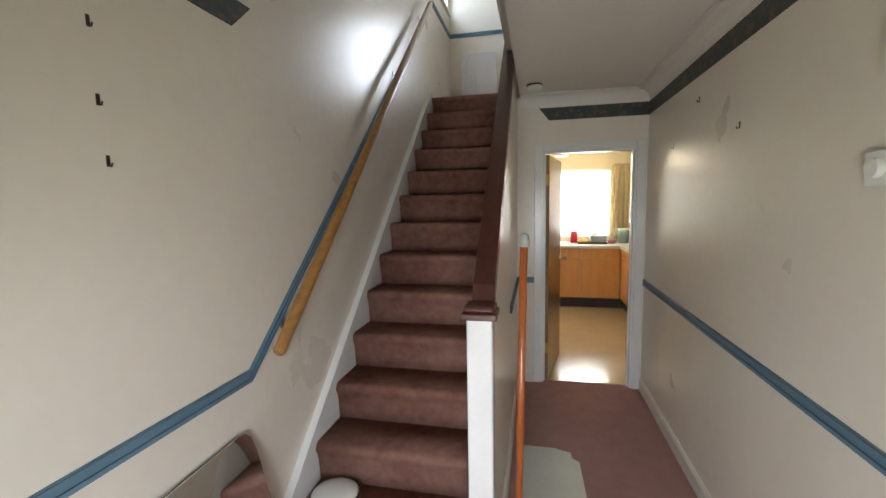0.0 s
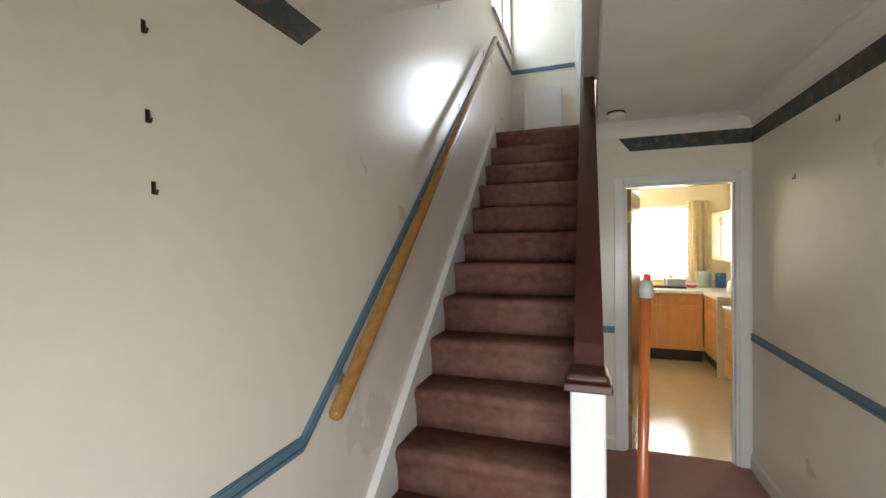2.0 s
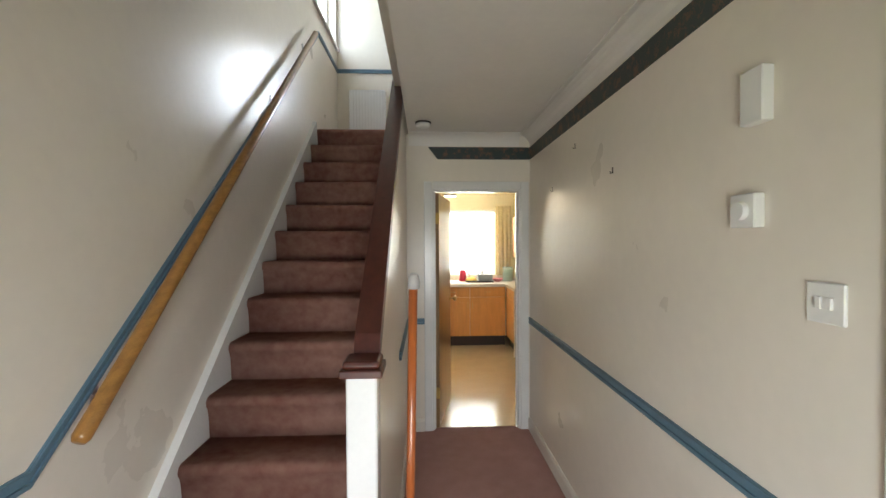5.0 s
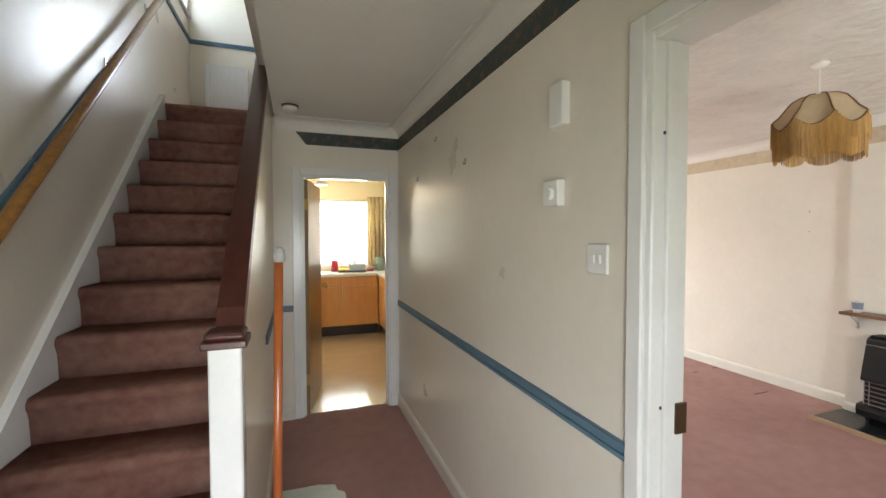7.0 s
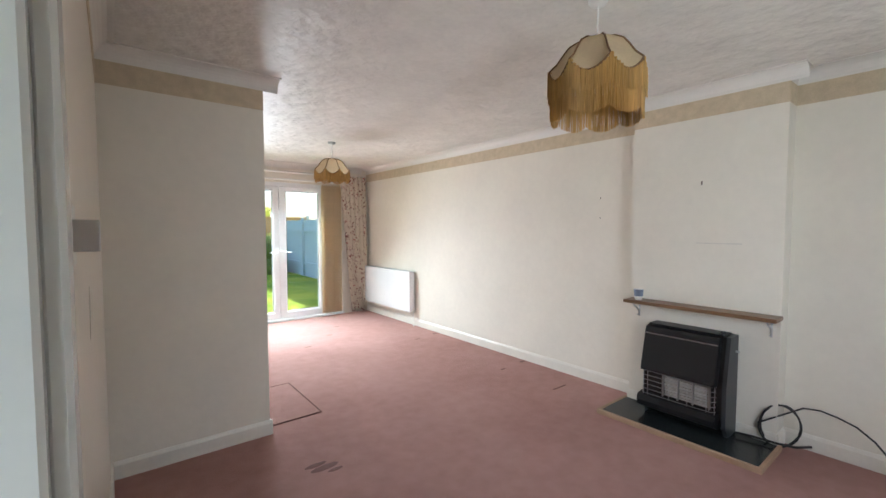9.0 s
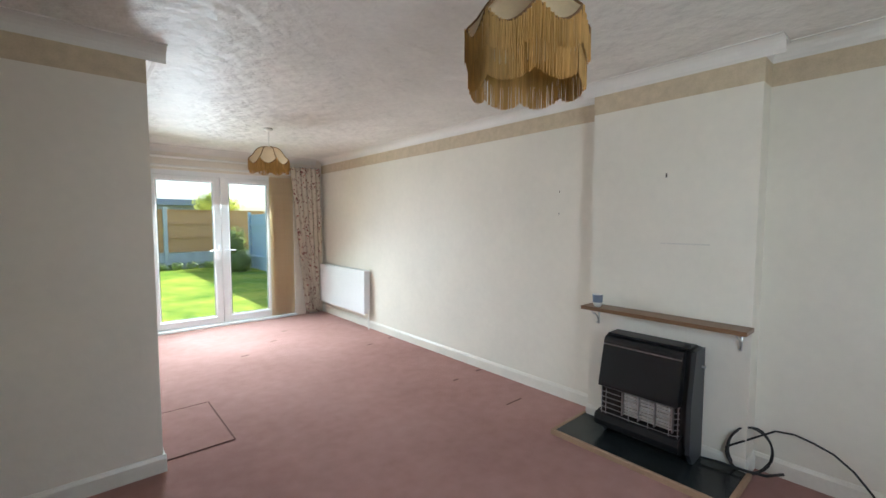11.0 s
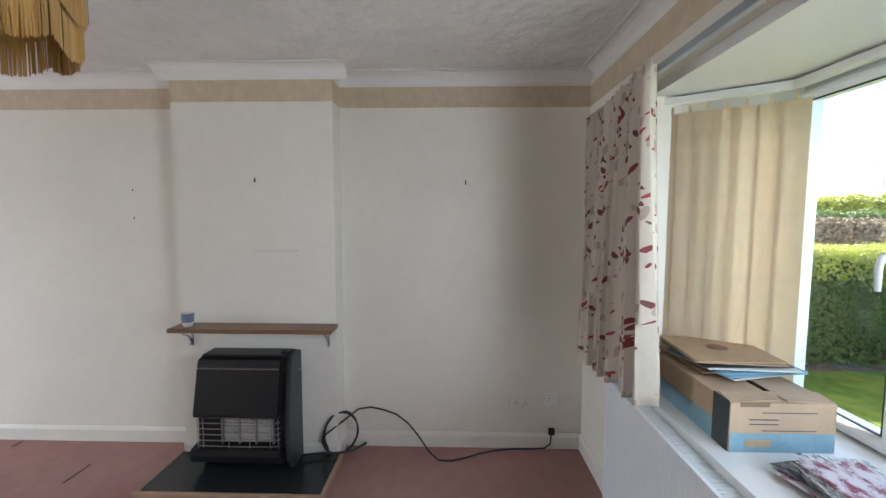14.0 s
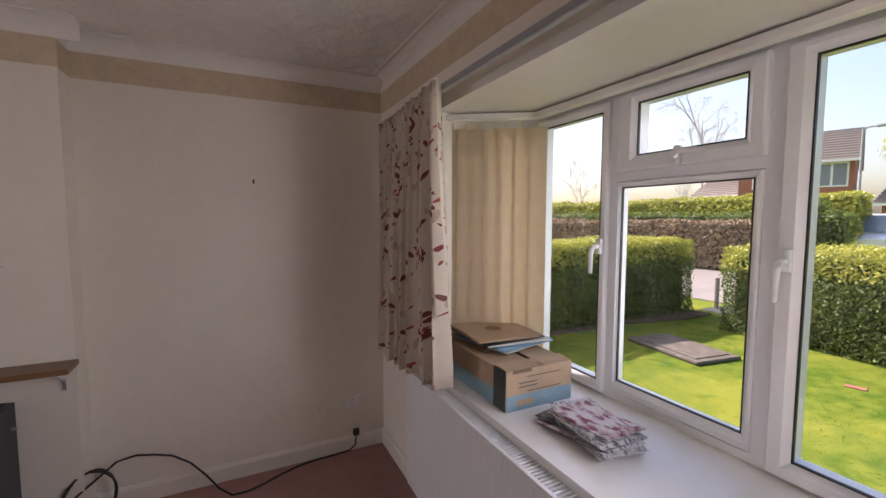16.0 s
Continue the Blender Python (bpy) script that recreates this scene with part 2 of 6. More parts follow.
def skirting(name, axis, face, out, a0, a1, h=0.10, d=0.016, z=0.0):
    prof = [(face, z), (face + out * d, z), (face + out * d, z + h - 0.02), (face + out * d * 0.4, z + h), (face, z + h)]
    return tagged(link(name, prism(prof, "y" if axis == "x" else "x", a0, a1), SKIRT), "white painted skirting board along the wall", "skirting board", kind="structure")


# ---- the plan ----
XL, XR, XH = -1.003, 0.94, 1.055       # hall left wall, hall right wall, living side of it
XE, XB = 4.58, 4.42                    # living east wall, chimney breast
YF, YK, YP, YR = -0.416, 3.555, 3.405, 6.93
XP = 1.923                             # corner of the partition in the living room
CZ, UZ, UT = 2.42, 2.655, 5.0          # ceiling, upper floor, upper ceiling
RISE, GOING, NTOP = UZ / 13, 0.2337, 4.268
SX0, SX1 = -0.965, -0.155              # treads between the strings
YT = 1.60                              # near edge of the stair opening

# ---- large structure ----
wall("wall_hall_left", "x", XL - 0.28, XL, YF - 0.28, YR + 0.28, -0.2, UT, WALL_HALL, "cream silk painted wall rising past the stairs", [(4.33, 5.36, 3.92, 4.85)])
wall("wall_front_hall", "y", YF - 0.28, YF, XL, XR, -0.2, UT, WALL_HALL, "cream painted wall with the front door opening", [(-0.42, 0.42, 0.0, 2.1)])
wall("wall_front_living", "y", YF - 0.28, YF, XR, XE + 0.28, -0.2, UT, WALL, "cream front wall with a bay window opening", [(1.86, 3.76, 0.0, 2.09)])
wall("wall_hall_right", "x", XR, XH, YF, YK + 0.1, 0, CZ, WALL_HALL, "cream silk wall between hall and living room", [(0.0, 0.827, 0.0, 2.0)])
wall("wall_kitchen_door", "y", YK, YK + 0.1, -0.148, XR, 0, CZ, WALL_HALL, "cream wall with the kitchen doorway", [(0.129, 0.869, 0.0, 1.983)])
wall("wall_partition", "y", YP, YK + 0.1, XH, XP, 0, CZ, WALL, "cream partition wall in the living room")
wall("wall_kitchen_side", "x", 1.84, XP, YK + 0.1, YR, 0, CZ, WALL, "cream wall between kitchen and dining end")
wall("wall_living_east", "x", XE, XE + 0.28, YF, YR + 0.28, -0.2, UT, WALL, "long cream painted living room wall")
wall("wall_rear", "y", YR, YR + 0.28, XL, XE, -0.2, UZ, WALL, "cream rear wall with window and patio door openings", [(-0.15, 1.26, 1.0, 2.06), (2.19, 4.12, 0.0, 2.12)])
wall("wall_rear_upper", "y", YR, YR + 0.28, XL, XE, UZ, UT, WALL, "cream upstairs rear wall with a bedroom window opening", [(0.25, 1.35, 3.55, 4.65)])
tagged(link("chimney_breast", boxes((XB, XE, 1.155, 2.137, 0, CZ)), WALL), "cream painted chimney breast", "chimney breast", kind="structure")
tagged(link("floor", boxes((XL, XE, YF, YK + 0.05, -0.2, 0.0), (XP, XE, YK + 0.05, YR, -0.2, 0.0)), CARPET), "dusty pink fitted carpet, worn and marked", "carpet", kind="structure")
tagged(link("floor_kitchen", boxes((XL, XP, YK + 0.05, YR, -0.2, 0.003)), VINYL), "shiny cream vinyl kitchen floor", "floor", kind="structure")
tagged(link("ceiling_hall", boxes((XL, XR, YF, YT, CZ, UZ), (-0.05, XR, YT, YK, CZ, UZ)), CEIL), "white painted hall ceiling with stair opening", "ceiling", kind="structure")
tagged(link("ceiling_living", boxes((XH, XE, YF, YP, CZ, UZ), (XP, XE, YP, YR, CZ, UZ)), ARTEX), "off-white stippled plaster ceiling", "ceiling", kind="structure")
tagged(link("ceiling_kitchen", boxes((XL, -0.05, 4.30, YR, CZ, UZ - 0.02), (-0.05, 1.84, YK + 0.1, YR, CZ, UZ - 0.02)), CEIL), "white kitchen ceiling", "ceiling", kind="structure")
tagged(link("floor_landing", boxes((XL, 1.6, NTOP + 0.03, YR, UZ - 0.02, UZ)), STAIR_CARPET), "mauve carpet on the landing", "carpet", kind="structure")
tagged(link("ceiling_upper", boxes((XL, XE, YF, YR, UT, UT + 0.1)), CEIL), "white upstairs ceiling", "ceiling", kind="structure")
tagged(link("roof", prism([(YF - 0.7, UT + 0.05), (YR + 0.7, UT + 0.05), (3.25, UT + 2.4)], "x", XL - 0.3, XE + 0.3), EXT), "tiled house roof", "roof", kind="structure")
wall("wall_landing_end", "y", 5.43, 5.51, XL, 1.6, UZ, UT, WALL_HALL, "cream wall at the end of the landing", [(-0.17, 0.60, UZ, UZ + 2.0)])
wall("wall_stairwell_right", "x", -0.13, -0.05, YT, 3.20, UZ, UT, WALL_HALL, "cream upstairs wall beside the stairwell")
wall("wall_stairwell_front", "y", YT - 0.08, YT, XL, -0.05, UZ, UT, WALL_HALL, "cream upstairs wall over the hall")
wall("wall_landing_right", "x", 1.6, 1.68, 3.2, YR, UZ, UT, WALL_HALL, "cream upstairs wall")
wall("wall_landing_front", "y", 3.12, 3.2, -0.05, 1.6, UZ, UT, WALL_HALL, "cream upstairs wall")
wall("wall_understairs_end", "y", YK, YK + 0.1, XL, -0.148, 0, 1.75, WALL_HALL, "plain wall behind the stairs")

# ---- trims, doors and windows ----
SL = RISE / GOING
cove("coving_hall_right", "x", XR, -1, YF, YK, CZ, 0.09)
cove("coving_hall_end", "y", YK, -1, -0.05, XR - 0.09, CZ, 0.09)
for nm, ax, f, o, a0, a1 in (("coving_living_east_south", "x", XE, -1, YF, 1.155), ("coving_living_east_north", "x", XE, -1, 2.137, YR), ("coving_breast", "x", XB, -1, 1.067, 2.225),
                             ("coving_living_front", "y", YF, 1, XH, XE - 0.095), ("coving_living_rear", "y", YR, -1, XP, XE - 0.095), ("coving_partition", "y", YP, -1, XH, XP + 0.095),
                             ("coving_partition_side", "x", XP, 1, YP, YR), ("coving_living_west", "x", XH, 1, YF, YP),
                             ("coving_breast_south", "y", 1.155, -1, XB, XE), ("coving_breast_north", "y", 2.137, 1, XB, XE)):
    cove(nm, ax, f, o, a0, a1, CZ, 0.08)
skirting("skirting_hall_right", "x", XR, -1, 0.873, YK)
skirting("skirting_hall_end", "y", YK, -1, -0.054, 0.070)
skirting("skirting_stair_side", "x", -0.07, 1, 1.51, YK)
skirting("skirting_hall_left", "x", XL, 1, YF, 1.42)
skirting("skirting_partition", "y", YP, -1, XH + 0.016, XP + 0.016)
skirting("skirting_partition_side", "x", XP, 1, YP, YR)
skirting("skirting_living_west", "x", XH, 1, 0.90, YP)
skirting("skirting_east_south", "x", XE, -1, YF + 0.016, 1.155)
skirting("skirting_east_north", "x", XE, -1, 2.137, YR)
skirting("skirting_front", "y", YF, 1, 3.76, XE)
skirting("skirting_breast_south", "y", 1.155, -1, XB, XE - 0.016)
skirting("skirting_breast_north", "y", 2.137, 1, XB, XE - 0.016)
skirting("skirting_breast_face", "x", XB, -1, 1.155, 2.137, h=0.10, d=0.012)


def band(name, pts, h, material, label, category, axis, face, d):
    """A flat strip on a wall that follows (along, z) points."""
    up = [(a, z + h / 2) for a, z in pts]
    dn = [(a, z - h / 2) for a, z in pts]
    bm = prism(up + dn[::-1], axis, face, face + d)
    return tagged(link(name, bm, material), label, category, kind="structure")


def ridge(name, pts, axis, face, out):
    """A dado moulding: a strip with two raised beads."""
    bm = bmesh.new()
    for off, h, d in ((0, 0.050, 0.007), (0.015, 0.014, 0.014), (-0.015, 0.014, 0.014)):
        P = [(a, z + off) for a, z in pts]
        up = [(a, z + h / 2) for a, z in P]
        dn = [(a, z - h / 2) for a, z in P]
        prism(up + dn[::-1], axis, face, face + out * d, bm)
    return tagged(link(name, bm, DADO), "blue painted double-bead dado rail", "dado rail", kind="structure")


yd, DADO_Z = 4.49, 0.903
ridge("dado_rail_left", [(YF, 0.922), (1.312, 0.914), (yd, 3.674), (5.43, 3.674)], "x", XL, 1)
ridge("dado_rail_landing", [(XL, 3.672), (-0.25, 3.672)], "y", 5.43, -1)
ridge("dado_rail_right", [(0.873, DADO_Z), (YK, DADO_Z)], "x", XR, -1)
ridge("dado_rail_end", [(-0.07, DADO_Z), (0.071, DADO_Z)], "y", YK, -1)
ridge("dado_rail_stair_side", [(2.52, DADO_Z), (YK - 0.014, DADO_Z)], "x", -0.07, 1)


def border_strip(name, outline, axis, face, out, material, label):
    return tagged(link(name, prism(outline, axis, face, face + out * 0.0025), material), label, "wallpaper border", kind="structure")


border_strip("border_hall_right", [(YF, 2.222), (YK, 2.222), (YK, 2.322), (YF, 2.322)], "x", XR, -1, BORDER, "dark green floral wallpaper border")
border_strip("border_hall_end", [(0.185, 2.222), (XR - 0.003, 2.222), (XR - 0.003, 2.322), (0.105, 2.322)], "y", YK, -1, BORDER, "dark green floral wallpaper border, cut at an angle")
border_strip("border_hall_left", [(YF, 2.226), (1.35, 2.226), (1.462, 2.332), (YF, 2.332)], "x", XL, 1, BORDER, "dark green floral wallpaper border, cut at an angle")
TAN = (2.213, 2.340)
for nm, ax, f, o, a0, a1 in (("border_east_south", "x", XE, -1, YF, 1.155), ("border_east_north", "x", XE, -1, 2.137, YR), ("border_breast", "x", XB, -1, 1.155, 2.137), ("border_front", "y", YF, 1, XH, XE),
                             ("border_partition", "y", YP, -1, XH, XP), ("border_west", "x", XH, 1, YF, YP), ("border_breast_south", "y", 1.155, -1, XB, XE), ("border_breast_north", "y", 2.137, 1, XB, XE)):
    border_strip(nm, [(a0, TAN[0]), (a1, TAN[0]), (a1, TAN[1]), (a0, TAN[1])], ax, f, o, BORDER_TAN, "faded tan wallpaper border")


def door_frame(name, axis, c0, c1, a0, a1, top, w=0.068, d=0.016, lining=0.024, sides=(1, 1), base=0.0):
    """Architraves on both faces of a wall, and the lining in the opening."""
    e = thing(name, *((c0, a0, 0) if axis == "x" else (a0, c0, 0)), "white gloss painted door frame", "door frame", kind="structure")

    def bx(bm, c, cc, a, aa, z, zz, b=0.004):
        box(bm, *((c, cc, a, aa, z, zz) if axis == "x" else (a, aa, c, cc, z, zz)), bevel=b)
    for side, (f, o) in enumerate(((c0, -1), (c1, 1))):
        if not sides[side]:
            continue
        for nm, q in (("architrave_side", (a0 - w, a0 + 0.006, base, top + w)), ("architrave_side", (a1 - 0.006, a1 + w, base, top + w)), ("architrave_head", (a0 + 0.008, a1 - 0.008, top - 0.006, top + w))):
            bm = bmesh.new()
            bx(bm, min(f, f + o * d), max(f, f + o * d), *q)
            part(nm, bm, GLOSS, e)
    for q in ((a0, a0 + lining, base, top), (a1 - lining, a1, base, top), (a0 + lining, a1 - lining, top - lining, top)):
        bm = bmesh.new()
        bx(bm, c0 - 0.002, c1 + 0.002, *q)
        part("lining", bm, GLOSS, e)
    for q in ((a0 + lining, a0 + lining + 0.012, base, top - lining), (a1 - lining - 0.012, a1 - lining, base, top - lining)):
        bm = bmesh.new()
        bx(bm, (c0 + c1) / 2 - 0.02, (c0 + c1) / 2 + 0.015, *q, b=0.002)
        part("stop", bm, GLOSS, e)
    return e


door_frame("door_frame_kitchen", "y", YK, YK + 0.1, 0.129, 0.869, 1.983, sides=(1, 1), w=0.058)
lf = door_frame("door_frame_living", "x", XR, XH, 0.0, 0.827, 2.0, w=0.046)
part("strike_plate", boxes((XH - 0.032, XH + 0.0035, 0.7965, 0.803, 0.975, 1.055)), mat("dark_bronze", (0.12, 0.07, 0.04), 0.4, 0.8), lf, "dark bronze strike plate")
for zz in (0.35, 1.05, 1.75):
    part("screw_hole", lathe([(0, 0), (0.005, 0), (0.005, 0.002), (0, 0.002)], 8), DARK, lf).matrix_world = pose(0.975, 0.8025, zz, 90, 0, 0)
door_frame("door_frame_landing", "y", 5.43, 5.51, -0.17, 0.60, UZ + 2.0, sides=(1, 1), base=UZ)

# ---- staircase ----
stairs = thing("staircase", -0.55, 1.62, 0, "carpeted staircase with a white string and dark capping rail", "staircase")
for i in range(1, 14):
    ny, z = NTOP - GOING * (13 - i), RISE * i
    back = ny + GOING + 0.03 if i < 13 else ny + 0.06
    arc = [(ny + 0.030 - 0.030 * math.cos(a), z - 0.032 + 0.032 * math.sin(a)) for a in [radians(q) for q in (-50, -30, -10, 10, 30, 50, 70, 90)]]
    prof = [(ny + 0.030, z - RISE - 0.002), (ny + 0.026, z - 0.14), (ny + 0.020, z - 0.085)] + arc + [(ny + 0.09, z), (back, z), (back, z - RISE - 0.002)]
    st = part("step", prism(prof, "x", SX0, SX1), STAIR_CARPET, stairs)
    st.data.polygons.foreach_set("use_smooth", [abs(f.normal.x) < 0.5 and f.area < 0.2 for f in st.data.polygons])
ny1 = NTOP - GOING * 12


def slope_z(y, off):
    return RISE + (y - ny1) * SL + off


part("string", prism([(1.42, 0), (1.42, slope_z(1.42, 0.065)), (4.27, slope_z(4.27, 0.065)), (4.27, slope_z(4.27, -0.25)), (1.95, 0)], "x", XL, SX0), GLOSS, stairs, "white gloss painted wall string")
part("string", prism([(1.51, 0), (1.51, slope_z(1.51, 0.045)), (4.27, slope_z(4.27, 0.045)), (4.27, slope_z(4.27, -0.25)), (1.95, 0)], "x", SX1, -0.149), GLOSS, stairs, "white gloss painted outer string")
RZ = lambda y: 1.150 + 0.878 * (y - 1.45)
part("spandrel", prism([(1.506, 0), (1.506, RZ(1.506) - 0.02), (4.09, RZ(4.09) - 0.02), (4.09, UZ - 0.24), (YK, 1.9), (YK, 0)], "x", -0.149, -0.07), WALL_HALL, stairs, "cream painted panel below the sloping rail")
part("newel_post", boxes((-0.160, -0.066, 1.410, 1.504, 0, 1.15), bevel=0.005), GLOSS, stairs, "white gloss newel post")
bm = boxes((-0.178, -0.048, 1.392, 1.522, 1.147, 1.172), bevel=0.005, seg=2)
box(bm, -0.170, -0.056, 1.400, 1.514, 1.172, 1.196, bevel=0.010, seg=2)
part("newel_cap", bm, MAHOGANY, stairs, "dark mahogany newel cap")
part("capping_rail", prism([(1.505, 1.150), (1.505, 1.188), (1.535, RZ(1.535) + 0.03), (4.09, RZ(4.09) + 0.03), (4.09, RZ(4.09) - 0.028)], "x", -0.152, -0.067), MAHOGANY, stairs, "dark mahogany capping rail")
part("landing_newel", boxes((-0.156, -0.066, 4.09, 4.18, UZ - 0.1, RZ(4.09) + 0.12), bevel=0.005), GLOSS, stairs, "white gloss landing newel")

rail = thing("wall_handrail", -0.915, 1.41, 1.005, "varnished round pine handrail on metal brackets", "handrail")
a, b = Vector((-0.917, 1.378, 0.984)), Vector((-0.917, 4.08, 3.479))
part("rail", tube([a, a + (b - a) * 0.004, a + (b - a) * 0.5, b - (b - a) * 0.004, b], [0.018, 0.026, 0.026, 0.026, 0.018], 14), PINE, rail, smooth=True)
for f in (0.06, 0.36, 0.66, 0.95):
    p = a + (b - a) * f
    part("bracket", tube([p + Vector((0, 0, -0.022)), p + Vector((-0.01, 0, -0.055)), p + Vector((-0.04, 0, -0.068)), (XL, p.y, p.z - 0.068)], 0.006, 8), STEEL, rail, "steel handrail bracket")
    rs = boxes((XL, XL + 0.006, p.y - 0.018, p.y + 0.018, p.z - 0.095, p.z - 0.04), bevel=0.002)
    part("rose", rs, STEEL, rail)


# ---- windows ----
def pane(name, parent, x0, x1, y, z0, z1, t=0.006):
    o = part(name, boxes((x0, x1, y - t / 2, y + t / 2, z0, z1)), GLASS, parent, "clear glass pane")
    o.visible_shadow = False
    return o


def sash(parent, name, x0, x1, y0, y1, z0, z1, gx0, gx1, gz0, gz1, label="white plastic sash", bead=0.014):
    """A light with a moulded frame, a sloping glazing bead and a thin gasket round its pane; built along x."""
    yin, yout = (y1, y0) if y1 < 3 else (y0, y1)
    d = 1 if yin > yout else -1
    yg = yin - d * 0.022
    c = 0.005
    rows = [(x0, x1, z0, z1, yout), (x0, x1, z0, z1, yin - d * c), (x0 + c, x1 - c, z0 + c, z1 - c, yin),
            (gx0 - bead - c, gx1 + bead + c, gz0 - bead - c, gz1 + bead + c, yin), (gx0 - bead, gx1 + bead, gz0 - bead, gz1 + bead, yin - d * c),
            (gx0, gx1, gz0, gz1, yg + d * 0.004), (gx0, gx1, gz0, gz1, yout)]
    bm = bmesh.new()
    loops = [[bm.verts.new((q[k], q[4], q[l])) for k, l in ((0, 2), (1, 2), (1, 3), (0, 3))] for q in rows]
    for A, B in zip(loops, loops[1:] + loops[:1]):
        for k in range(4):
            bm.faces.new((A[k], A[(k + 1) % 4], B[(k + 1) % 4], B[k]))
    fr = part(name, bm, UPVC, parent, label)
    bm = bmesh.new()
    g = 0.0045
    for q in ((gx0, gx0 + g, gz0, gz1), (gx1 - g, gx1, gz0, gz1), (gx0 + g, gx1 - g, gz0, gz0 + g), (gx0 + g, gx1 - g, gz1 - g, gz1)):
        box(bm, q[0], q[1], yg - 0.005, yg + 0.005, q[2], q[3])
    part("gasket", bm, RUBBER, fr, "black rubber gasket")
    pane("pane", fr, gx0 + 0.001, gx1 - 0.001, yg, gz0 + 0.001, gz1 - 0.001)
    return fr


def lever_handle(parent, x, y, z, down=True, out=1):
    bm = boxes((x - 0.013, x + 0.013, min(y, y + out * 0.018), max(y, y + out * 0.018), z - 0.03, z + 0.035), bevel=0.004)
    tube([(x, y + out * 0.015, z), (x, y + out * 0.045, z)], 0.009, 10, bm)
    q = [(x, y + out * 0.045, z), (x + 0.005, y + out * 0.05, z - 0.03), (x + 0.008, y + out * 0.046, z - 0.11)] if down else [(x, y + out * 0.045, z), (x - 0.03, y + out * 0.05, z + 0.012), (x - 0.11, y + out * 0.046, z + 0.006)]
    tube(q, [0.011, 0.010, 0.008], 10, bm)
    return part("handle", bm, UPVC, parent, "white window handle", smooth=True)


WY0, WY1 = -0.985, -0.925         # bay window plane
win = thing("window_1", 2.8, -0.95, 0.80, "white plastic bay window with angled sides", "window", kind="structure")
FX0, FX1, FZ0, FZ1 = 2.0, 3.605, 0.78, 2.045
part("window_frame", boxes((FX0, FX1, WY0, WY1, FZ0, 0.82), (FX0, FX1, WY0, WY1, FZ1 - 0.04, FZ1), (FX0, FX0 + 0.05, WY0, WY1, 0.82, FZ1 - 0.04), (FX1 - 0.02, FX1, WY0, WY1, 0.82, FZ1 - 0.04),
                           (3.115, 3.165, WY0, WY1, 0.82, FZ1 - 0.04), (2.530, 2.590, WY0, WY1, 0.82, FZ1 - 0.04), (2.590, 3.115, WY0, WY1, 1.685, 1.730)), UPVC, win)
yi = WY1 + 0.022
sa = sash(win, "sash", 3.152, 3.590, WY0 + 0.008, yi, 0.800, 2.012, 3.194, 3.560, 0.842, 1.976)
sb = sash(win, "fixed_light", 2.592, 3.113, WY0 + 0.008, WY1 + 0.004, 0.822, 1.683, 2.622, 3.105, 0.864, 1.662)
sv = sash(win, "vent_sash", 2.585, 3.100, WY0 + 0.008, yi + 0.006, 1.722, 2.015, 2.640, 3.022, 1.776, 1.975)
sc_ = sash(win, "sash", 2.05, 2.540, WY0 + 0.008, yi, 0.800, 2.012, 2.095, 2.482, 0.850, 1.972)
lever_handle(sa, 3.173, yi, 1.42)
lever_handle(sc_, 2.511, yi, 1.42)
lever_handle(sv, 2.84, yi + 0.006, 1.750, down=False)
SIDE_E, SIDE_W = ((3.605, -0.955), (3.86, -0.56)), ((2.0, -0.955), (1.745, -0.56))
for (p, q) in (SIDE_E, SIDE_W):
    dx, dy = q[0] - p[0], q[1] - p[1]
    L = math.hypot(dx, dy)
    m = Matrix.Translation((p[0], p[1], 0)) @ Matrix.Rotation(math.atan2(dy, dx), 4, "Z")
    bm = boxes((0, L, -0.03, 0.03, FZ0, FZ0 + 0.09), (0, L, -0.03, 0.03, FZ1 - 0.09, FZ1), (0, 0.07, -0.03, 0.03, FZ0 + 0.09, FZ1 - 0.09), (L - 0.07, L, -0.03, 0.03, FZ0 + 0.09, FZ1 - 0.09))
    bm.transform(m)
    sf = part("side_light", bm, UPVC, win, "white plastic angled side light")
    bm = boxes((0.07, L - 0.07, -0.003, 0.003, FZ0 + 0.09, FZ1 - 0.09))
    bm.transform(m)
    part("pane", bm, GLASS, sf, "clear glass pane").visible_shadow = False
bay = [(1.70, YF - 0.28), (1.70, -0.58), (1.93, -1.0), (3.675, -1.0), (3.905, -0.58), (3.905, YF - 0.28)]
tagged(link("bay_wall", prism(bay, "z", -0.2, 0.755), WALL), "painted low wall under the bay window", "wall", kind="structure")
tagged(link("bay_soffit", prism([(1.70, YF - 0.002), (1.70, -0.58), (1.90, -1.06), (3.705, -1.06), (3.905, -0.58), (3.905, YF - 0.002)], "z", 2.048, 2.2), CEIL), "cream painted soffit over the bay", "soffit", kind="structure")
tagged(link("bay_roof", prism([(1.6, YF - 0.28), (1.6, -0.62), (1.86, -1.16), (3.745, -1.16), (4.0, -0.62), (4.0, YF - 0.28)], "z", 2.2, 2.26), EXT), "bay roof", "roof", kind="structure")
tagged(link("window_sill_bay", prism([(1.78, YF + 0.035), (1.78, -0.55), (1.99, -0.927), (3.61, -0.927), (3.835, -0.55), (3.835, YF + 0.035)], "z", 0.757, 0.79), GLOSS), "deep white gloss window sill", "window sill", kind="structure")

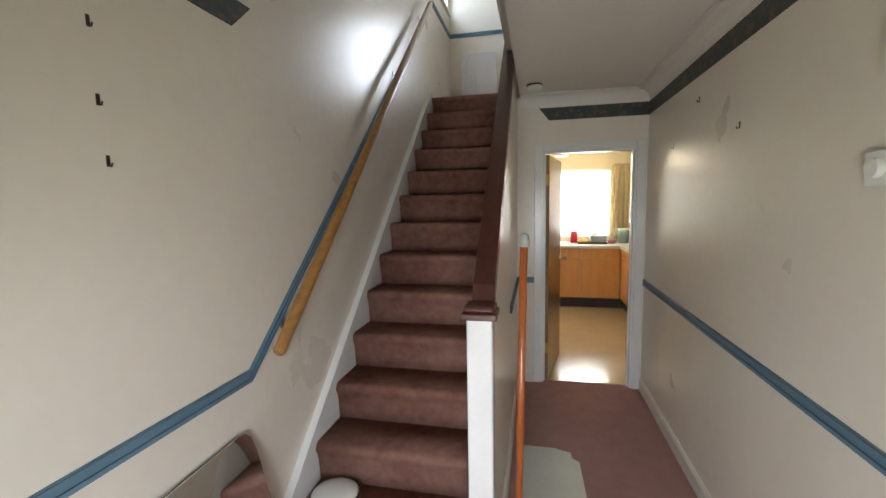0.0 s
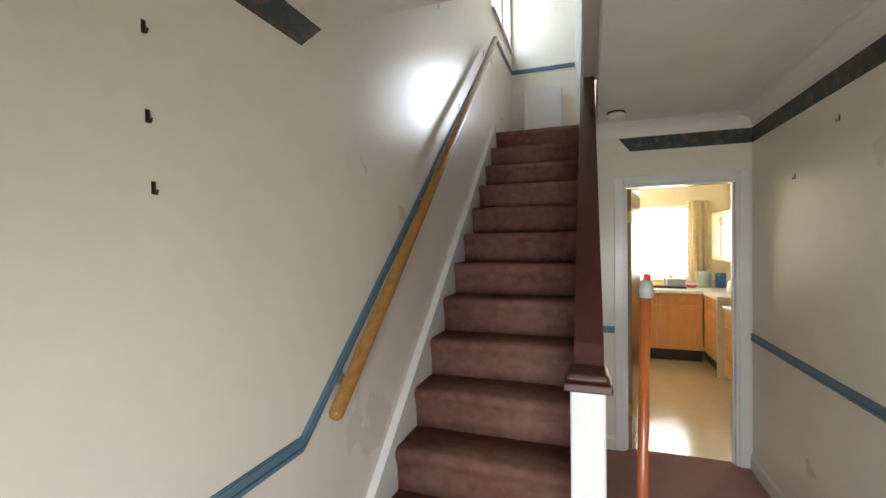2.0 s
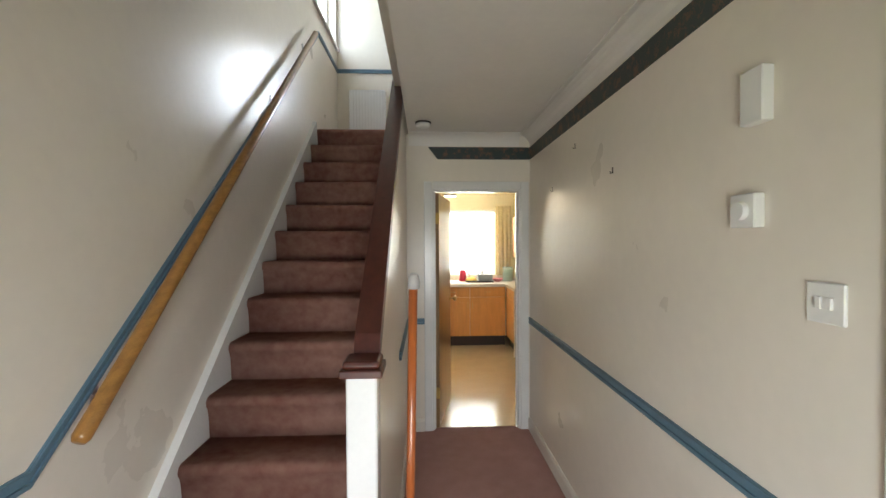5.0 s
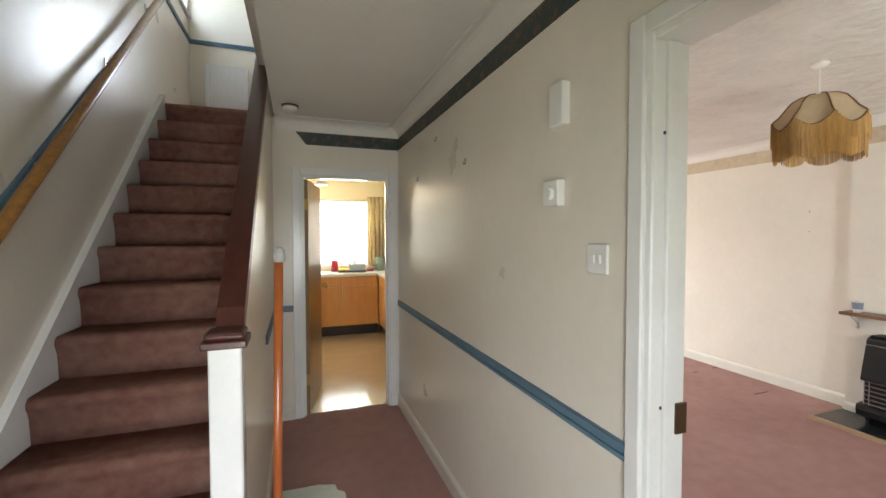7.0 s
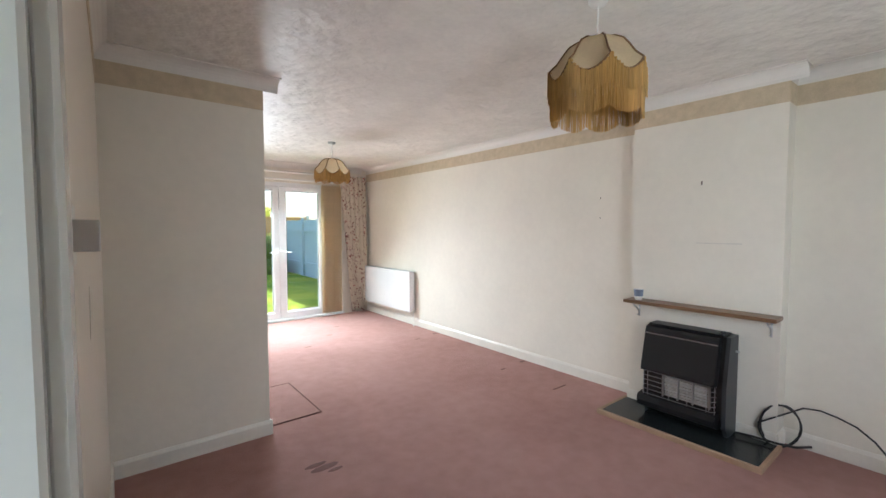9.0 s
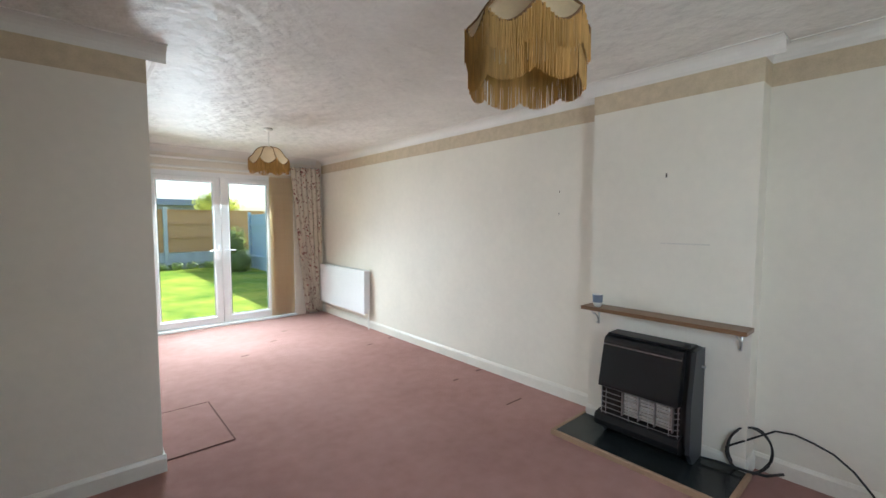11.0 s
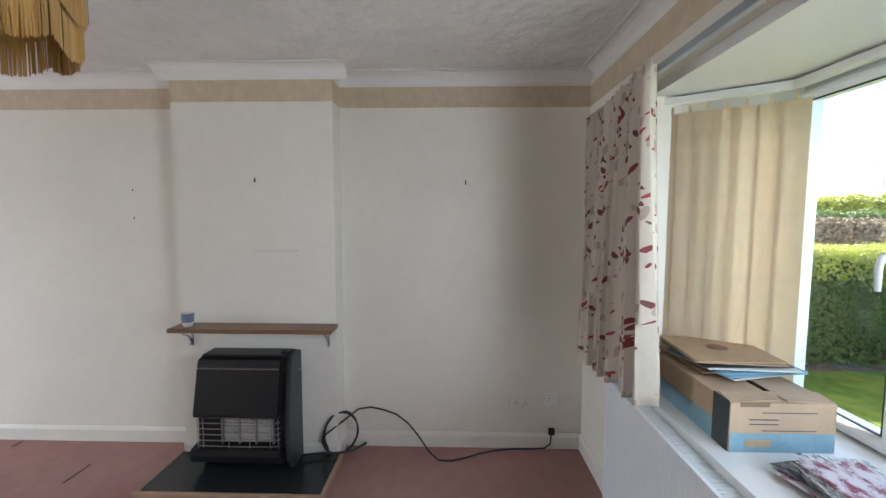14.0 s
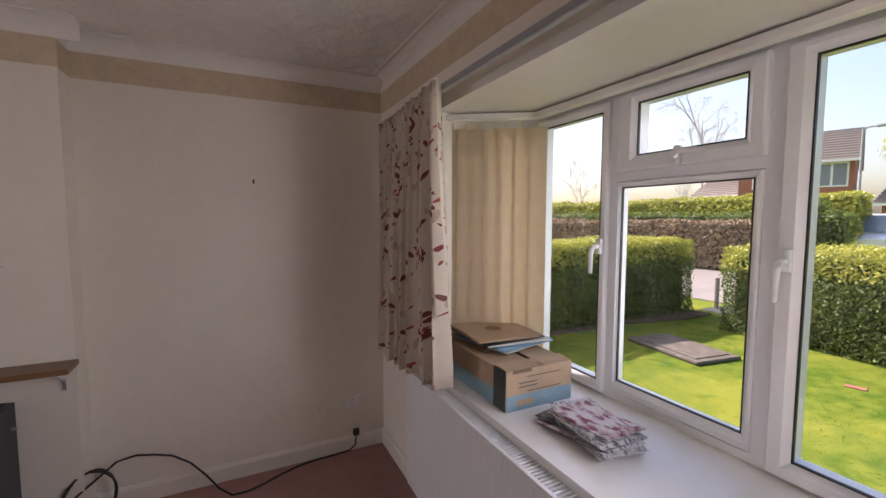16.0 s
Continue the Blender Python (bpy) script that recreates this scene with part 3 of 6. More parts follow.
pat = thing("patio_door", 3.15, YR, 0, "white plastic double patio doors with glass side panel", "patio door", kind="structure")
PY0, PY1 = YR + 0.02, YR + 0.09
part("door_frame", boxes((2.19, 2.245, PY0, PY1, 0.0, 2.12), (4.06, 4.12, PY0, PY1, 0.0, 2.12), (2.245, 4.06, PY0, PY1, 2.06, 2.12), (2.245, 4.06, PY0, PY1, 0.0, 0.05), (3.78, 3.84, PY0, PY1, 0.05, 2.06)), UPVC, pat)
l1 = sash(pat, "leaf", 2.247, 3.100, PY0 - 0.012, PY1 - 0.02, 0.052, 2.058, 2.37, 3.005, 0.15, 1.985)
l2 = sash(pat, "leaf", 3.104, 3.778, PY0 - 0.012, PY1 - 0.02, 0.052, 2.058, 3.215, 3.72, 0.15, 1.985)
sash(pat, "side_panel", 3.842, 4.058, PY0, PY1 - 0.02, 0.052, 2.058, 3.88, 4.02, 0.10, 2.0)
for leaf, x, d in ((l1, 3.065, -1), (l2, 3.150, 1)):
    bm = boxes((x - 0.014, x + 0.014, PY0 - 0.022, PY0 - 0.012, 0.90, 1.12), bevel=0.003)
    tube([(x, PY0 - 0.02, 1.06), (x, PY0 - 0.055, 1.06), (x + d * 0.03, PY0 - 0.06, 1.06), (x + d * 0.12, PY0 - 0.055, 1.058)], 0.009, 10, bm)
    part("handle", bm, UPVC, leaf, "white lever door handle", smooth=False)
tagged(link("patio_threshold", boxes((2.15, 4.14, YR - 0.03, YR + 0.02, 0.0, 0.03), bevel=0.005), UPVC), "white threshold strip below the patio doors", "threshold", kind="structure")

kw = thing("window_2", 0.74, YR + 0.15, 1.0, "white kitchen window behind a vertical blind", "window", kind="structure")
part("window_frame", boxes((-0.15, 1.26, YR + 0.10, YR + 0.16, 1.0, 1.05), (-0.15, 1.26, YR + 0.10, YR + 0.16, 2.01, 2.06), (-0.15, -0.10, YR + 0.10, YR + 0.16, 1.05, 1.99), (1.21, 1.26, YR + 0.10, YR + 0.16, 1.05, 1.99), (0.53, 0.58, YR + 0.10, YR + 0.16, 1.05, 1.99)), UPVC, kw)
for x0, x1 in ((-0.10, 0.53), (0.58, 1.21)):
    pane("pane", kw, x0, x1, YR + 0.13, 1.05, 1.99)
for nm, q in (("window_3", (XL - 0.16, XL - 0.10, 4.33, 5.36, 3.92, 4.85)),):
    w3 = thing(nm, q[0], 4.85, 3.92, "bright white landing window", "window", kind="structure")
    part("window_frame", boxes((q[0], q[1], 4.33, 4.39, 3.92, 4.85), (q[0], q[1], 5.30, 5.36, 3.92, 4.85), (q[0], q[1], 4.39, 5.30, 3.92, 3.98), (q[0], q[1], 4.39, 5.30, 4.79, 4.85), (q[0], q[1], 4.86, 4.91, 3.98, 4.79)), UPVC, w3)
    part("sill", boxes((XL - 0.10, XL + 0.03, 4.30, 5.40, 3.895, 3.92), bevel=0.004), GLOSS, w3)

fd = thing("door_2", 0.0, YF - 0.22, 0, "white front door with a frosted glass panel", "door", kind="structure")
part("frame", boxes((-0.42, -0.37, YF - 0.26, YF - 0.18, 0, 2.1), (0.37, 0.42, YF - 0.26, YF - 0.18, 0, 2.1), (-0.37, 0.37, YF - 0.26, YF - 0.18, 2.05, 2.1)), UPVC, fd)
lf2 = part("leaf", boxes((-0.368, -0.30, YF - 0.245, YF - 0.20, 0.01, 2.045), (0.30, 0.368, YF - 0.245, YF - 0.20, 0.01, 2.045), (-0.30, 0.30, YF - 0.245, YF - 0.20, 0.01, 0.55), (-0.30, 0.30, YF - 0.245, YF - 0.20, 1.90, 2.045)), UPVC, fd, "white plastic door leaf")
part("pane", boxes((-0.30, 0.30, YF - 0.226, YF - 0.22, 0.55, 1.90)), GLASS, lf2, "glass panel").visible_shadow = False
part("handle", tube([(0.335, YF - 0.20, 1.05), (0.335, YF - 0.15, 1.05), (0.23, YF - 0.145, 1.05)], 0.009, 8), STEEL, lf2, "steel lever handle")

# ---- kitchen ----
KX1, KYF = 1.84, 6.27
kd = thing("door_1", 0.155, YK + 0.06, 0, "brown veneered kitchen door standing open", "door", kind="structure")
m = pose(0.155, YK + 0.045, 0, 0, 0, 79)
bm = boxes((0, 0.70, -0.038, 0, 0.008, 1.95), bevel=0.002)
bm.transform(m)
leaf = part("leaf", bm, DOORWOOD, kd)
for s in (-0.008, 0.046):
    bm = lathe([(0, 0), (0.024, 0), (0.022, 0.006), (0.010, 0.012), (0.010, 0.035), (0.026, 0.045), (0.026, 0.062), (0.012, 0.07), (0, 0.07)], 18)
    bm.transform(m @ pose(0.645, 0.0 if s > 0 else -0.038, 1.0, -90 if s > 0 else 90, 0, 0))
    part("knob", bm, BRASS, leaf, "brass door knob", smooth=True)
for z in (0.25, 1.70):
    bm = boxes((-0.004, 0.004, -0.042, -0.002, z, z + 0.09))
    bm.transform(m)
    part("hinge", bm, BRASS, leaf, "brass hinge")


def cabinet(name, x, y, z, w, d, h, rz, doors, drawers, label, plinth=0.15):
    """A base or wall unit, its front towards -y before the turn rz; x, y is the left front corner."""
    e = thing(name, x, y, z, label, "cabinet", group="oak kitchen cabinets", rz=rz)
    M = pose(x, y, z, 0, 0, rz)

    def p(nm, bm, material, parent=e, lb=""):
        bm.transform(M)
        return part(nm, bm, material, parent, lb)
    p("carcass", boxes((0, w, 0.02, d, plinth, h)), mat("cream_carcass", (0.75, 0.66, 0.48), 0.5) if "cream_carcass" not in MATS else MATS["cream_carcass"])
    if plinth:
        p("plinth", boxes((0, w, 0.06, 0.08, 0, plinth)), DARK, e, "dark brown plinth")
    z1 = h
    nd = max(doors, 1)
    hdr = 0.15 if drawers == 1 else 0
    if drawers > 1:
        for k in range(drawers):
            a = plinth + (h - plinth) * k / drawers + 0.004
            b = plinth + (h - plinth) * (k + 1) / drawers - 0.004
            f = p("drawer", boxes((0.003, w - 0.003, 0.0, 0.019, a, b), bevel=0.004), OAK)
            p("handle", tube([(w / 2 - 0.045, -0.001, (a + b) / 2), (w / 2 - 0.03, -0.022, (a + b) / 2), (w / 2 + 0.03, -0.022, (a + b) / 2), (w / 2 + 0.045, -0.001, (a + b) / 2)], 0.0045, 8), BRASS, f, "brass handle")
        return e
    for k in range(nd):
        a, b = w * k / nd + 0.003, w * (k + 1) / nd - 0.003
        if hdr:
            f = p("drawer", boxes((a, b, 0.0, 0.019, h - hdr, h - 0.004), bevel=0.004), OAK)
            box2 = boxes((a + 0.03, b - 0.03, -0.004, 0.001, h - hdr + 0.025, h - 0.03), bevel=0.002)
            p("drawer_panel", box2, OAK, f)
            c = (a + b) / 2
            p("handle", tube([(c - 0.045, -0.003, h - hdr / 2), (c - 0.03, -0.024, h - hdr / 2), (c + 0.03, -0.024, h - hdr / 2), (c + 0.045, -0.003, h - hdr / 2)], 0.0045, 8), BRASS, f, "brass handle")
        zt = h - hdr - 0.004
        f = p("door", boxes((a, b, 0.0, 0.019, plinth + 0.004, zt), bevel=0.004), OAK)
        # raised panel with an arched head
        W = b - a
        arch = [(a + 0.055, plinth + 0.06), (b - 0.055, plinth + 0.06), (b - 0.055, zt - 0.13)] + [((a + b) / 2 + (W / 2 - 0.055) * math.cos(t), zt - 0.13 + 0.07 * math.sin(t)) for t in [math.pi * q / 10 for q in range(1, 10)]] + [(a + 0.055, zt - 0.13)]
        p("door_panel", prism(arch, "y", -0.006, 0.001), OAK, f)
        hx = b - 0.03 if k % 2 == 0 else a + 0.03
        p("handle", tube([(hx, -0.001, zt - 0.16), (hx, -0.024, zt - 0.145), (hx, -0.024, zt - 0.085), (hx, -0.001, zt - 0.07)], 0.0045, 8), BRASS, f, "brass handle")
    return e


wm = thing("washing_machine", -0.1, KYF, 0, "white washing machine under the worktop", "washing machine")
part("body", boxes((-0.40, 0.195, KYF + 0.02, YR - 0.02, 0.01, 0.85), bevel=0.01, seg=2), PLASTIC, wm)
part("control_panel", boxes((-0.39, 0.185, KYF + 0.008, KYF + 0.021, 0.72, 0.84), bevel=0.004), PLASTIC, wm)
dr = lathe([(0.11, 0.0), (0.15, 0.0), (0.155, 0.02), (0.12, 0.03), (0.10, 0.012), (0, 0.004)], 28)
dr.transform(pose(-0.10, KYF + 0.02, 0.42, 90, 0, 0))
part("door", dr, GREYPLASTIC, wm, "grey round washing machine door", smooth=True)
cabinet("cabinet", 0.205, KYF, 0, 1.055, 0.6, 0.88, 0, 2, 1, "honey oak base cabinet with arched doors and drawers")
cabinet("cabinet", 1.27, 6.27, 0, 0.62, 0.56, 0.88, -90, 1, 1, "honey oak corner base cabinet")
tagged(link("end_panel", boxes((1.25, KX1, 5.63, 5.648, 0, 0.88)), MATS["cream_carcass"]), "cream cabinet end panel", "end panel")
cabinet("cabinet", 1.225, 5.25, 0, 0.55, 0.60, 0.84, -90, 0, 4, "honey oak drawer unit")
tagged(link("drawer_unit_top", boxes((1.21, KX1, 4.68, 5.27, 0.845, 0.875), bevel=0.004), WORKTOP), "cream top on the drawer unit", "worktop")
tagged(link("worktop", prism([(-0.72, 6.25), (1.245, 6.25), (1.245, 5.62), (KX1, 5.62), (KX1, YR), (-0.72, YR)], "z", 0.885, 0.922), WORKTOP), "cream kitchen worktop in an L shape", "worktop")
cabinet("wall_cabinet", 1.40, 6.45, 1.31, 0.9, 0.43, 0.60, -90, 2, 0, "honey oak wall cabinet", plinth=0.0)
tiles = tagged(link("wall_tiles", boxes((-0.7, KX1, YR - 0.006, YR, 0.922, 1.0)), TILE), "cream tiled splashback behind the worktop", "splashback", kind="structure")
for i in range(17):
    x0 = -0.70 + i * 0.15
    part("tile", boxes((x0 + 0.002, min(x0 + 0.148, KX1), YR - 0.013, YR - 0.006, 0.925, 0.998), bevel=0.001), TILE, tiles)
tagged(link("wall_tiles", boxes((KX1 - 0.008, KX1, 4.7, 6.9, 0.925, 1.31)), TILE), "cream tiled side splashback", "splashback", kind="structure")
tagged(link("kitchen_paint", boxes((XL, -0.15, YR - 0.004, YR, 1.0, CZ), (1.26, KX1, YR - 0.004, YR, 1.0, CZ), (-0.15, 1.26, YR - 0.004, YR, 2.06, CZ), (KX1 - 0.004, KX1, YK + 0.1, YR - 0.004, 1.31, CZ)), WALL_KITCHEN), "yellow painted kitchen wall", "wall", kind="structure")
KCURT = mat("yellow_curtain_fabric", (0.86, 0.76, 0.52), 0.85, var=0.06, scale=10, trans=0.6)
NET = mat("white_blind_fabric", (0.86, 0.86, 0.84), 0.9, var=0.03, scale=30, trans=0.75)
sink = thing("kitchen_sink", 0.35, 6.55, 0.922, "steel sink with a chrome tap", "sink")
part("bowl_rim", boxes((0.10, 0.62, 6.36, 6.80, 0.922, 0.930), bevel=0.003), STEEL, sink)
part("tap", tube([(0.38, 6.80, 0.93), (0.38, 6.80, 1.08), (0.38, 6.76, 1.14), (0.38, 6.66, 1.13), (0.38, 6.64, 1.10)], 0.010, 8), STEEL, sink, "chrome tap", smooth=True)
RED = mat("red_plastic", (0.60, 0.03, 0.06), 0.35, var=0.05)
for nm, x, y, pr, m, lb in (("jug", 0.66, 6.66, [(0, 0), (0.055, 0), (0.05, 0.10), (0.045, 0.16), (0.035, 0.17), (0, 0.17)], RED, "red plastic jug by the sink"),
                            ("canister", 0.98, 6.75, [(0, 0), (0.04, 0), (0.04, 0.14), (0.015, 0.16), (0.015, 0.19), (0, 0.19)], PLASTIC, "white soap bottle by the window"),
                            ("storage_jar", 1.38, 6.72, [(0, 0), (0.075, 0), (0.08, 0.18), (0.075, 0.22), (0, 0.22)], mat("pale_green_plastic", (0.40, 0.52, 0.47), 0.3), "pale green storage jar on the worktop"),
                            ("storage_jar", 1.56, 6.70, [(0, 0), (0.065, 0), (0.065, 0.19), (0.05, 0.20), (0, 0.20)], mat("blue_tin", (0.03, 0.10, 0.25), 0.3), "dark blue storage jar on the worktop"),
                            ("bowl", 1.20, 6.62, [(0, 0), (0.04, 0), (0.09, 0.045), (0.085, 0.05), (0.03, 0.012), (0, 0.012)], mat("pink_plastic", (0.7, 0.25, 0.28), 0.4), "pink plastic bowl on the worktop"),
                            ("kettle", 1.52, 5.95, [(0, 0), (0.085, 0), (0.09, 0.05), (0.07, 0.15), (0.03, 0.18), (0.012, 0.20), (0, 0.20)], PLASTIC, "white kettle on the side worktop")):
    th_ = thing(nm, x, y, 0.922, lb, nm.replace("_", " "))
    part("body", lathe(pr, 20, x, y, 0.9305 if nm == "jug" else 0.922), m, th_, smooth=True)
    if nm in ("jug", "kettle"):
        part("handle", tube([(x + 0.045, y, 1.06), (x + 0.10, y, 1.05), (x + 0.10, y, 0.98), (x + 0.055, y, 0.955)], 0.008, 8), BLACK if nm == "kettle" else RED, th_)
rack = thing("washing_up_bowl", 0.86, 6.64, 0.922, "black dish rack with a grey bowl in it", "dish rack")
part("tray", boxes((0.70, 1.12, 6.48, 6.80, 0.922, 0.945), bevel=0.008), BLACK, rack)
part("basin", prism([(0.90, 0.946), (1.10, 0.946), (1.115, 1.04), (0.885, 1.04)], "y", 6.52, 6.76), mat("grey_basin", (0.25, 0.28, 0.30), 0.35), rack, "grey plastic basin")
part("cloth", lathe([(0, 0.05), (0.05, 0.045), (0.09, 0.015), (0.10, 0.0), (0, 0.0)], 14, 0.79, 6.62, 0.946), mat("yellow_cloth", (0.75, 0.55, 0.15), 0.9), rack, "yellow cloth", smooth=True)
kb = bpy.data.lights.new("kitchen_bulb", "POINT")
kb.energy, kb.color, kb.shadow_soft_size = 3.8, (1.0, 0.86, 0.62), 0.10
new("kitchen_bulb", kb).location = (0.43, 6.0, CZ - 0.35)
kl = thing("ceiling_light", 0.43, 6.0, CZ, "small white kitchen ceiling light", "ceiling light")
part("flex", tube([(0.43, 6.0, CZ), (0.43, 6.0, CZ - 0.16)], 0.004, 6), PLASTIC, kl)
part("shade", lathe([(0, -0.15), (0.03, -0.15), (0.05, -0.17), (0.09, -0.24), (0.08, -0.24), (0.04, -0.18), (0, -0.17)], 20, 0.43, 6.0, CZ), PLASTIC, kl, smooth=True)

# ---- living room things ----
def leaf_fabric():
    m = mat("cream_leaf_print_fabric", (0.72, 0.64, 0.52), 0.85, var=0.05, scale=9, trans=0.22, bump=0.15, bscale=260)
    nt = m.node_tree
    b = nt.nodes["Principled BSDF"]
    base = b.inputs["Base Color"].links[0].from_socket
    uv = nt.nodes.new("ShaderNodeTexCoord")
    prev = base
    for sc, rot, thr, col, gate in (((26, 9, 1), 38, 0.25, (0.24, 0.055, 0.05), 0.56), ((25, 8.5, 1), -35, 0.24, (0.20, 0.07, 0.06), 0.58), ((22, 7.5, 1), 12, 0.23, (0.50, 0.39, 0.31), 0.50), ((24, 8, 1), 62, 0.20, (0.40, 0.09, 0.08), 0.60)):
        mp = nt.nodes.new("ShaderNodeMapping")
        mp.inputs["Scale"].default_value = (sc[0] * 1.12, sc[1] * 1.12, 1)
        tn = nt.nodes.new("ShaderNodeMapping")
        tn.inputs["Rotation"].default_value, tn.inputs["Location"].default_value = (0, 0, radians(rot)), (rot * 0.037, rot * 0.011, 0)
        vo = nt.nodes.new("ShaderNodeTexVoronoi")
        vo.voronoi_dimensions = "2D"
        vo.inputs["Scale"].default_value, vo.inputs["Randomness"].default_value = 1.0, 0.8
        nz = nt.nodes.new("ShaderNodeTexNoise")
        nz.inputs["Scale"].default_value = 5.0 + rot * 0.02
        lt, gt, mul, mx = nt.nodes.new("ShaderNodeMath"), nt.nodes.new("ShaderNodeMath"), nt.nodes.new("ShaderNodeMath"), nt.nodes.new("ShaderNodeMixRGB")
        lt.operation, gt.operation, mul.operation = "LESS_THAN", "GREATER_THAN", "MULTIPLY"
        lt.inputs[1].default_value, gt.inputs[1].default_value = thr, gate
        nt.links.new(uv.outputs["UV"], tn.inputs[0])
        nt.links.new(tn.outputs[0], mp.inputs[0])
        nt.links.new(mp.outputs[0], vo.inputs["Vector"])
        nt.links.new(uv.outputs["UV"], nz.inputs["Vector"])
        nt.links.new(vo.outputs["Distance"], lt.inputs[0])
        nt.links.new(nz.outputs[0], gt.inputs[0])
        nt.links.new(lt.outputs[0], mul.inputs[0])
        nt.links.new(gt.outputs[0], mul.inputs[1])
        nt.links.new(mul.outputs[0], mx.inputs[0])
        nt.links.new(prev, mx.inputs[1])
        mx.inputs[2].default_value = (*col, 1)
        prev = mx.outputs[0]
    nt.links.new(prev, b.inputs["Base Color"])
    for n in nt.nodes:
        if n.type == "BSDF_TRANSLUCENT":
            nt.links.new(prev, n.inputs[0])
    return m


LEAF = leaf_fabric()


def curtain(name, p0, p1, z0, z1, folds, depth, label, flare=0.0, drop=0.0, seed=1):
    """A gathered curtain hanging between two plan points, as a thin closed sheet with uneven folds."""
    rnd = random.Random(seed)
    e = thing(name, (p0[0] + p1[0]) / 2, (p0[1] + p1[1]) / 2, z0, label, "curtain")
    d = Vector((p1[0] - p0[0], p1[1] - p0[1], 0))
    n = Vector((-d.y, d.x, 0)).normalized()
    cols, rws = folds * 10, 26
    ph = [rnd.uniform(-0.5, 0.5) for _ in range(folds + 2)]
    am = [rnd.uniform(0.6, 1.25) for _ in range(folds + 2)]
    bm = bmesh.new()
    uvl = bm.loops.layers.uv.new("UVMap")
    grid, us = [], []
    run = 0.0
    for j in range(rws + 1):
        v = j / rws
        row = []
        for i in range(cols + 1):
            u = i / cols
            k = min(int(u * folds), folds)
            t = 2 * math.pi * folds * u + ph[k] * 0.3
            a = depth * am[k] * (0.55 + 0.45 * v) * math.sin(t + 0.5 * math.sin(3 * v + k))
            w = u + 0.35 / folds * math.sin(t * 2) * 0.25
            spread = 1 + flare * v
            p = Vector((p0[0], p0[1], 0)) + d * (w * spread) + n * (a + depth * 0.3 * math.sin(5 * u + 2.2 * v))
            p.z = z1 + (z0 + drop * u - z1) * v + 0.008 * math.sin(t)
            row.append(p)
        grid.append(row)
    for off in (0, 1):
        V = [[bm.verts.new(p + n * 0.004 * off) for p in row] for row in grid]
        for j in range(rws):
            for i in range(cols):
                f = bm.faces.new((V[j][i], V[j][i + 1], V[j + 1][i + 1], V[j + 1][i]))
                f.smooth = True
                for lp, (a, b) in zip(f.loops, ((i, j), (i + 1, j), (i + 1, j + 1), (i, j + 1))):
                    lp[uvl].uv = (a / cols * d.length * 2.1, (1 - b / rws) * (z1 - z0))
        if off == 0:
            first = V
    for i in range(cols):
        bm.faces.new((first[rws][i], first[rws][i + 1], V[rws][i + 1], V[rws][i]))
        bm.faces.new((first[0][i + 1], first[0][i], V[0][i], V[0][i + 1]))
    for j in range(rws):
        for i in (0, cols):
            bm.faces.new((first[j][i], first[j + 1][i], V[j + 1][i], V[j][i]))
    part("fabric", bm, LEAF, e)
    return e


def slats(name, p0, p1, n, z0, z1, angle, label, w=0.089, fabric=None):
    """Vertical blind slats hung along a plan line, each turned by angle."""
    e = thing(name, p0[0], p0[1], z1, label, "vertical blind")
    d = Vector((p1[0] - p0[0], p1[1] - p0[1], 0))
    base = math.degrees(math.atan2(d.y, d.x))
    me = None
    for i in range(n):
        c = Vector((p0[0], p0[1], 0)) + d * ((i + 0.5) / n)
        if me is None:
            bm = bmesh.new()
            cv = [(w * (k / 6 - 0.5), 0.002 * math.cos(math.pi * (k / 6 - 0.5))) for k in range(7)]
            prism(cv + [(x, y - 0.0012) for x, y in cv[::-1]], "z", z0, z1 - 0.03, bm)
            box(bm, -w / 2 + 0.005, w / 2 - 0.005, -0.001, 0.005, z0, z0 + 0.03)
            box(bm, -0.006, 0.006, -0.001, 0.004, z1 - 0.035, z1)
            o = part("slat", bm, fabric or BLIND, e)
            me = o.data
        else:
            o = new("slat", me)
            o.parent = e
            o.matrix_parent_inverse = e.matrix_world.inverted()
        o.matrix_world = pose(c.x, c.y, 0, 0, 0, base + angle + 3 * math.sin(i * 2.3))
    return e


def head_rail(parent, p0, p1, z):
    d = Vector((p1[0] - p0[0], p1[1] - p0[1], 0))
    bm = boxes((0, d.length, -0.02, 0.02, z, z + 0.028), bevel=0.003)
    bm.transform(Matrix.Translation((p0[0], p0[1], 0)) @ Matrix.Rotation(math.atan2(d.y, d.x), 4, "Z"))
    part("head_rail", bm, PLASTIC, parent, "white blind head rail")


sb_e = slats("vertical_blind", (3.775, -0.485), (3.597, -0.755), 5, 0.86, 2.0, 3, "closed cream vertical blind in the bay's angled side")
head_rail(sb_e, (3.80, -0.45), (3.53, -0.85), 2.012)
sb_f = slats("vertical_blind", (3.597, -0.762), (3.497, -0.875), 2, 0.86, 2.0, 2, "bunched cream vertical blind beside the window")
head_rail(sb_f, (3.53, -0.85), (2.07, -0.85), 2.012)
sb_w = slats("vertical_blind", (2.225, -0.842), (1.95, -0.80), 22, 0.82, 2.0, 24, "bunched cream vertical blind at the window's end")
head_rail(sb_w, (2.07, -0.85), (1.80, -0.45), 2.012)
sb_p = slats("vertical_blind", (3.74, YR - 0.09), (4.06, YR - 0.09), 10, 0.06, 2.13, 32, "bunched cream vertical blind beside the patio door")
head_rail(sb_p, (2.2, YR - 0.09), (4.1, YR - 0.09), 2.145)

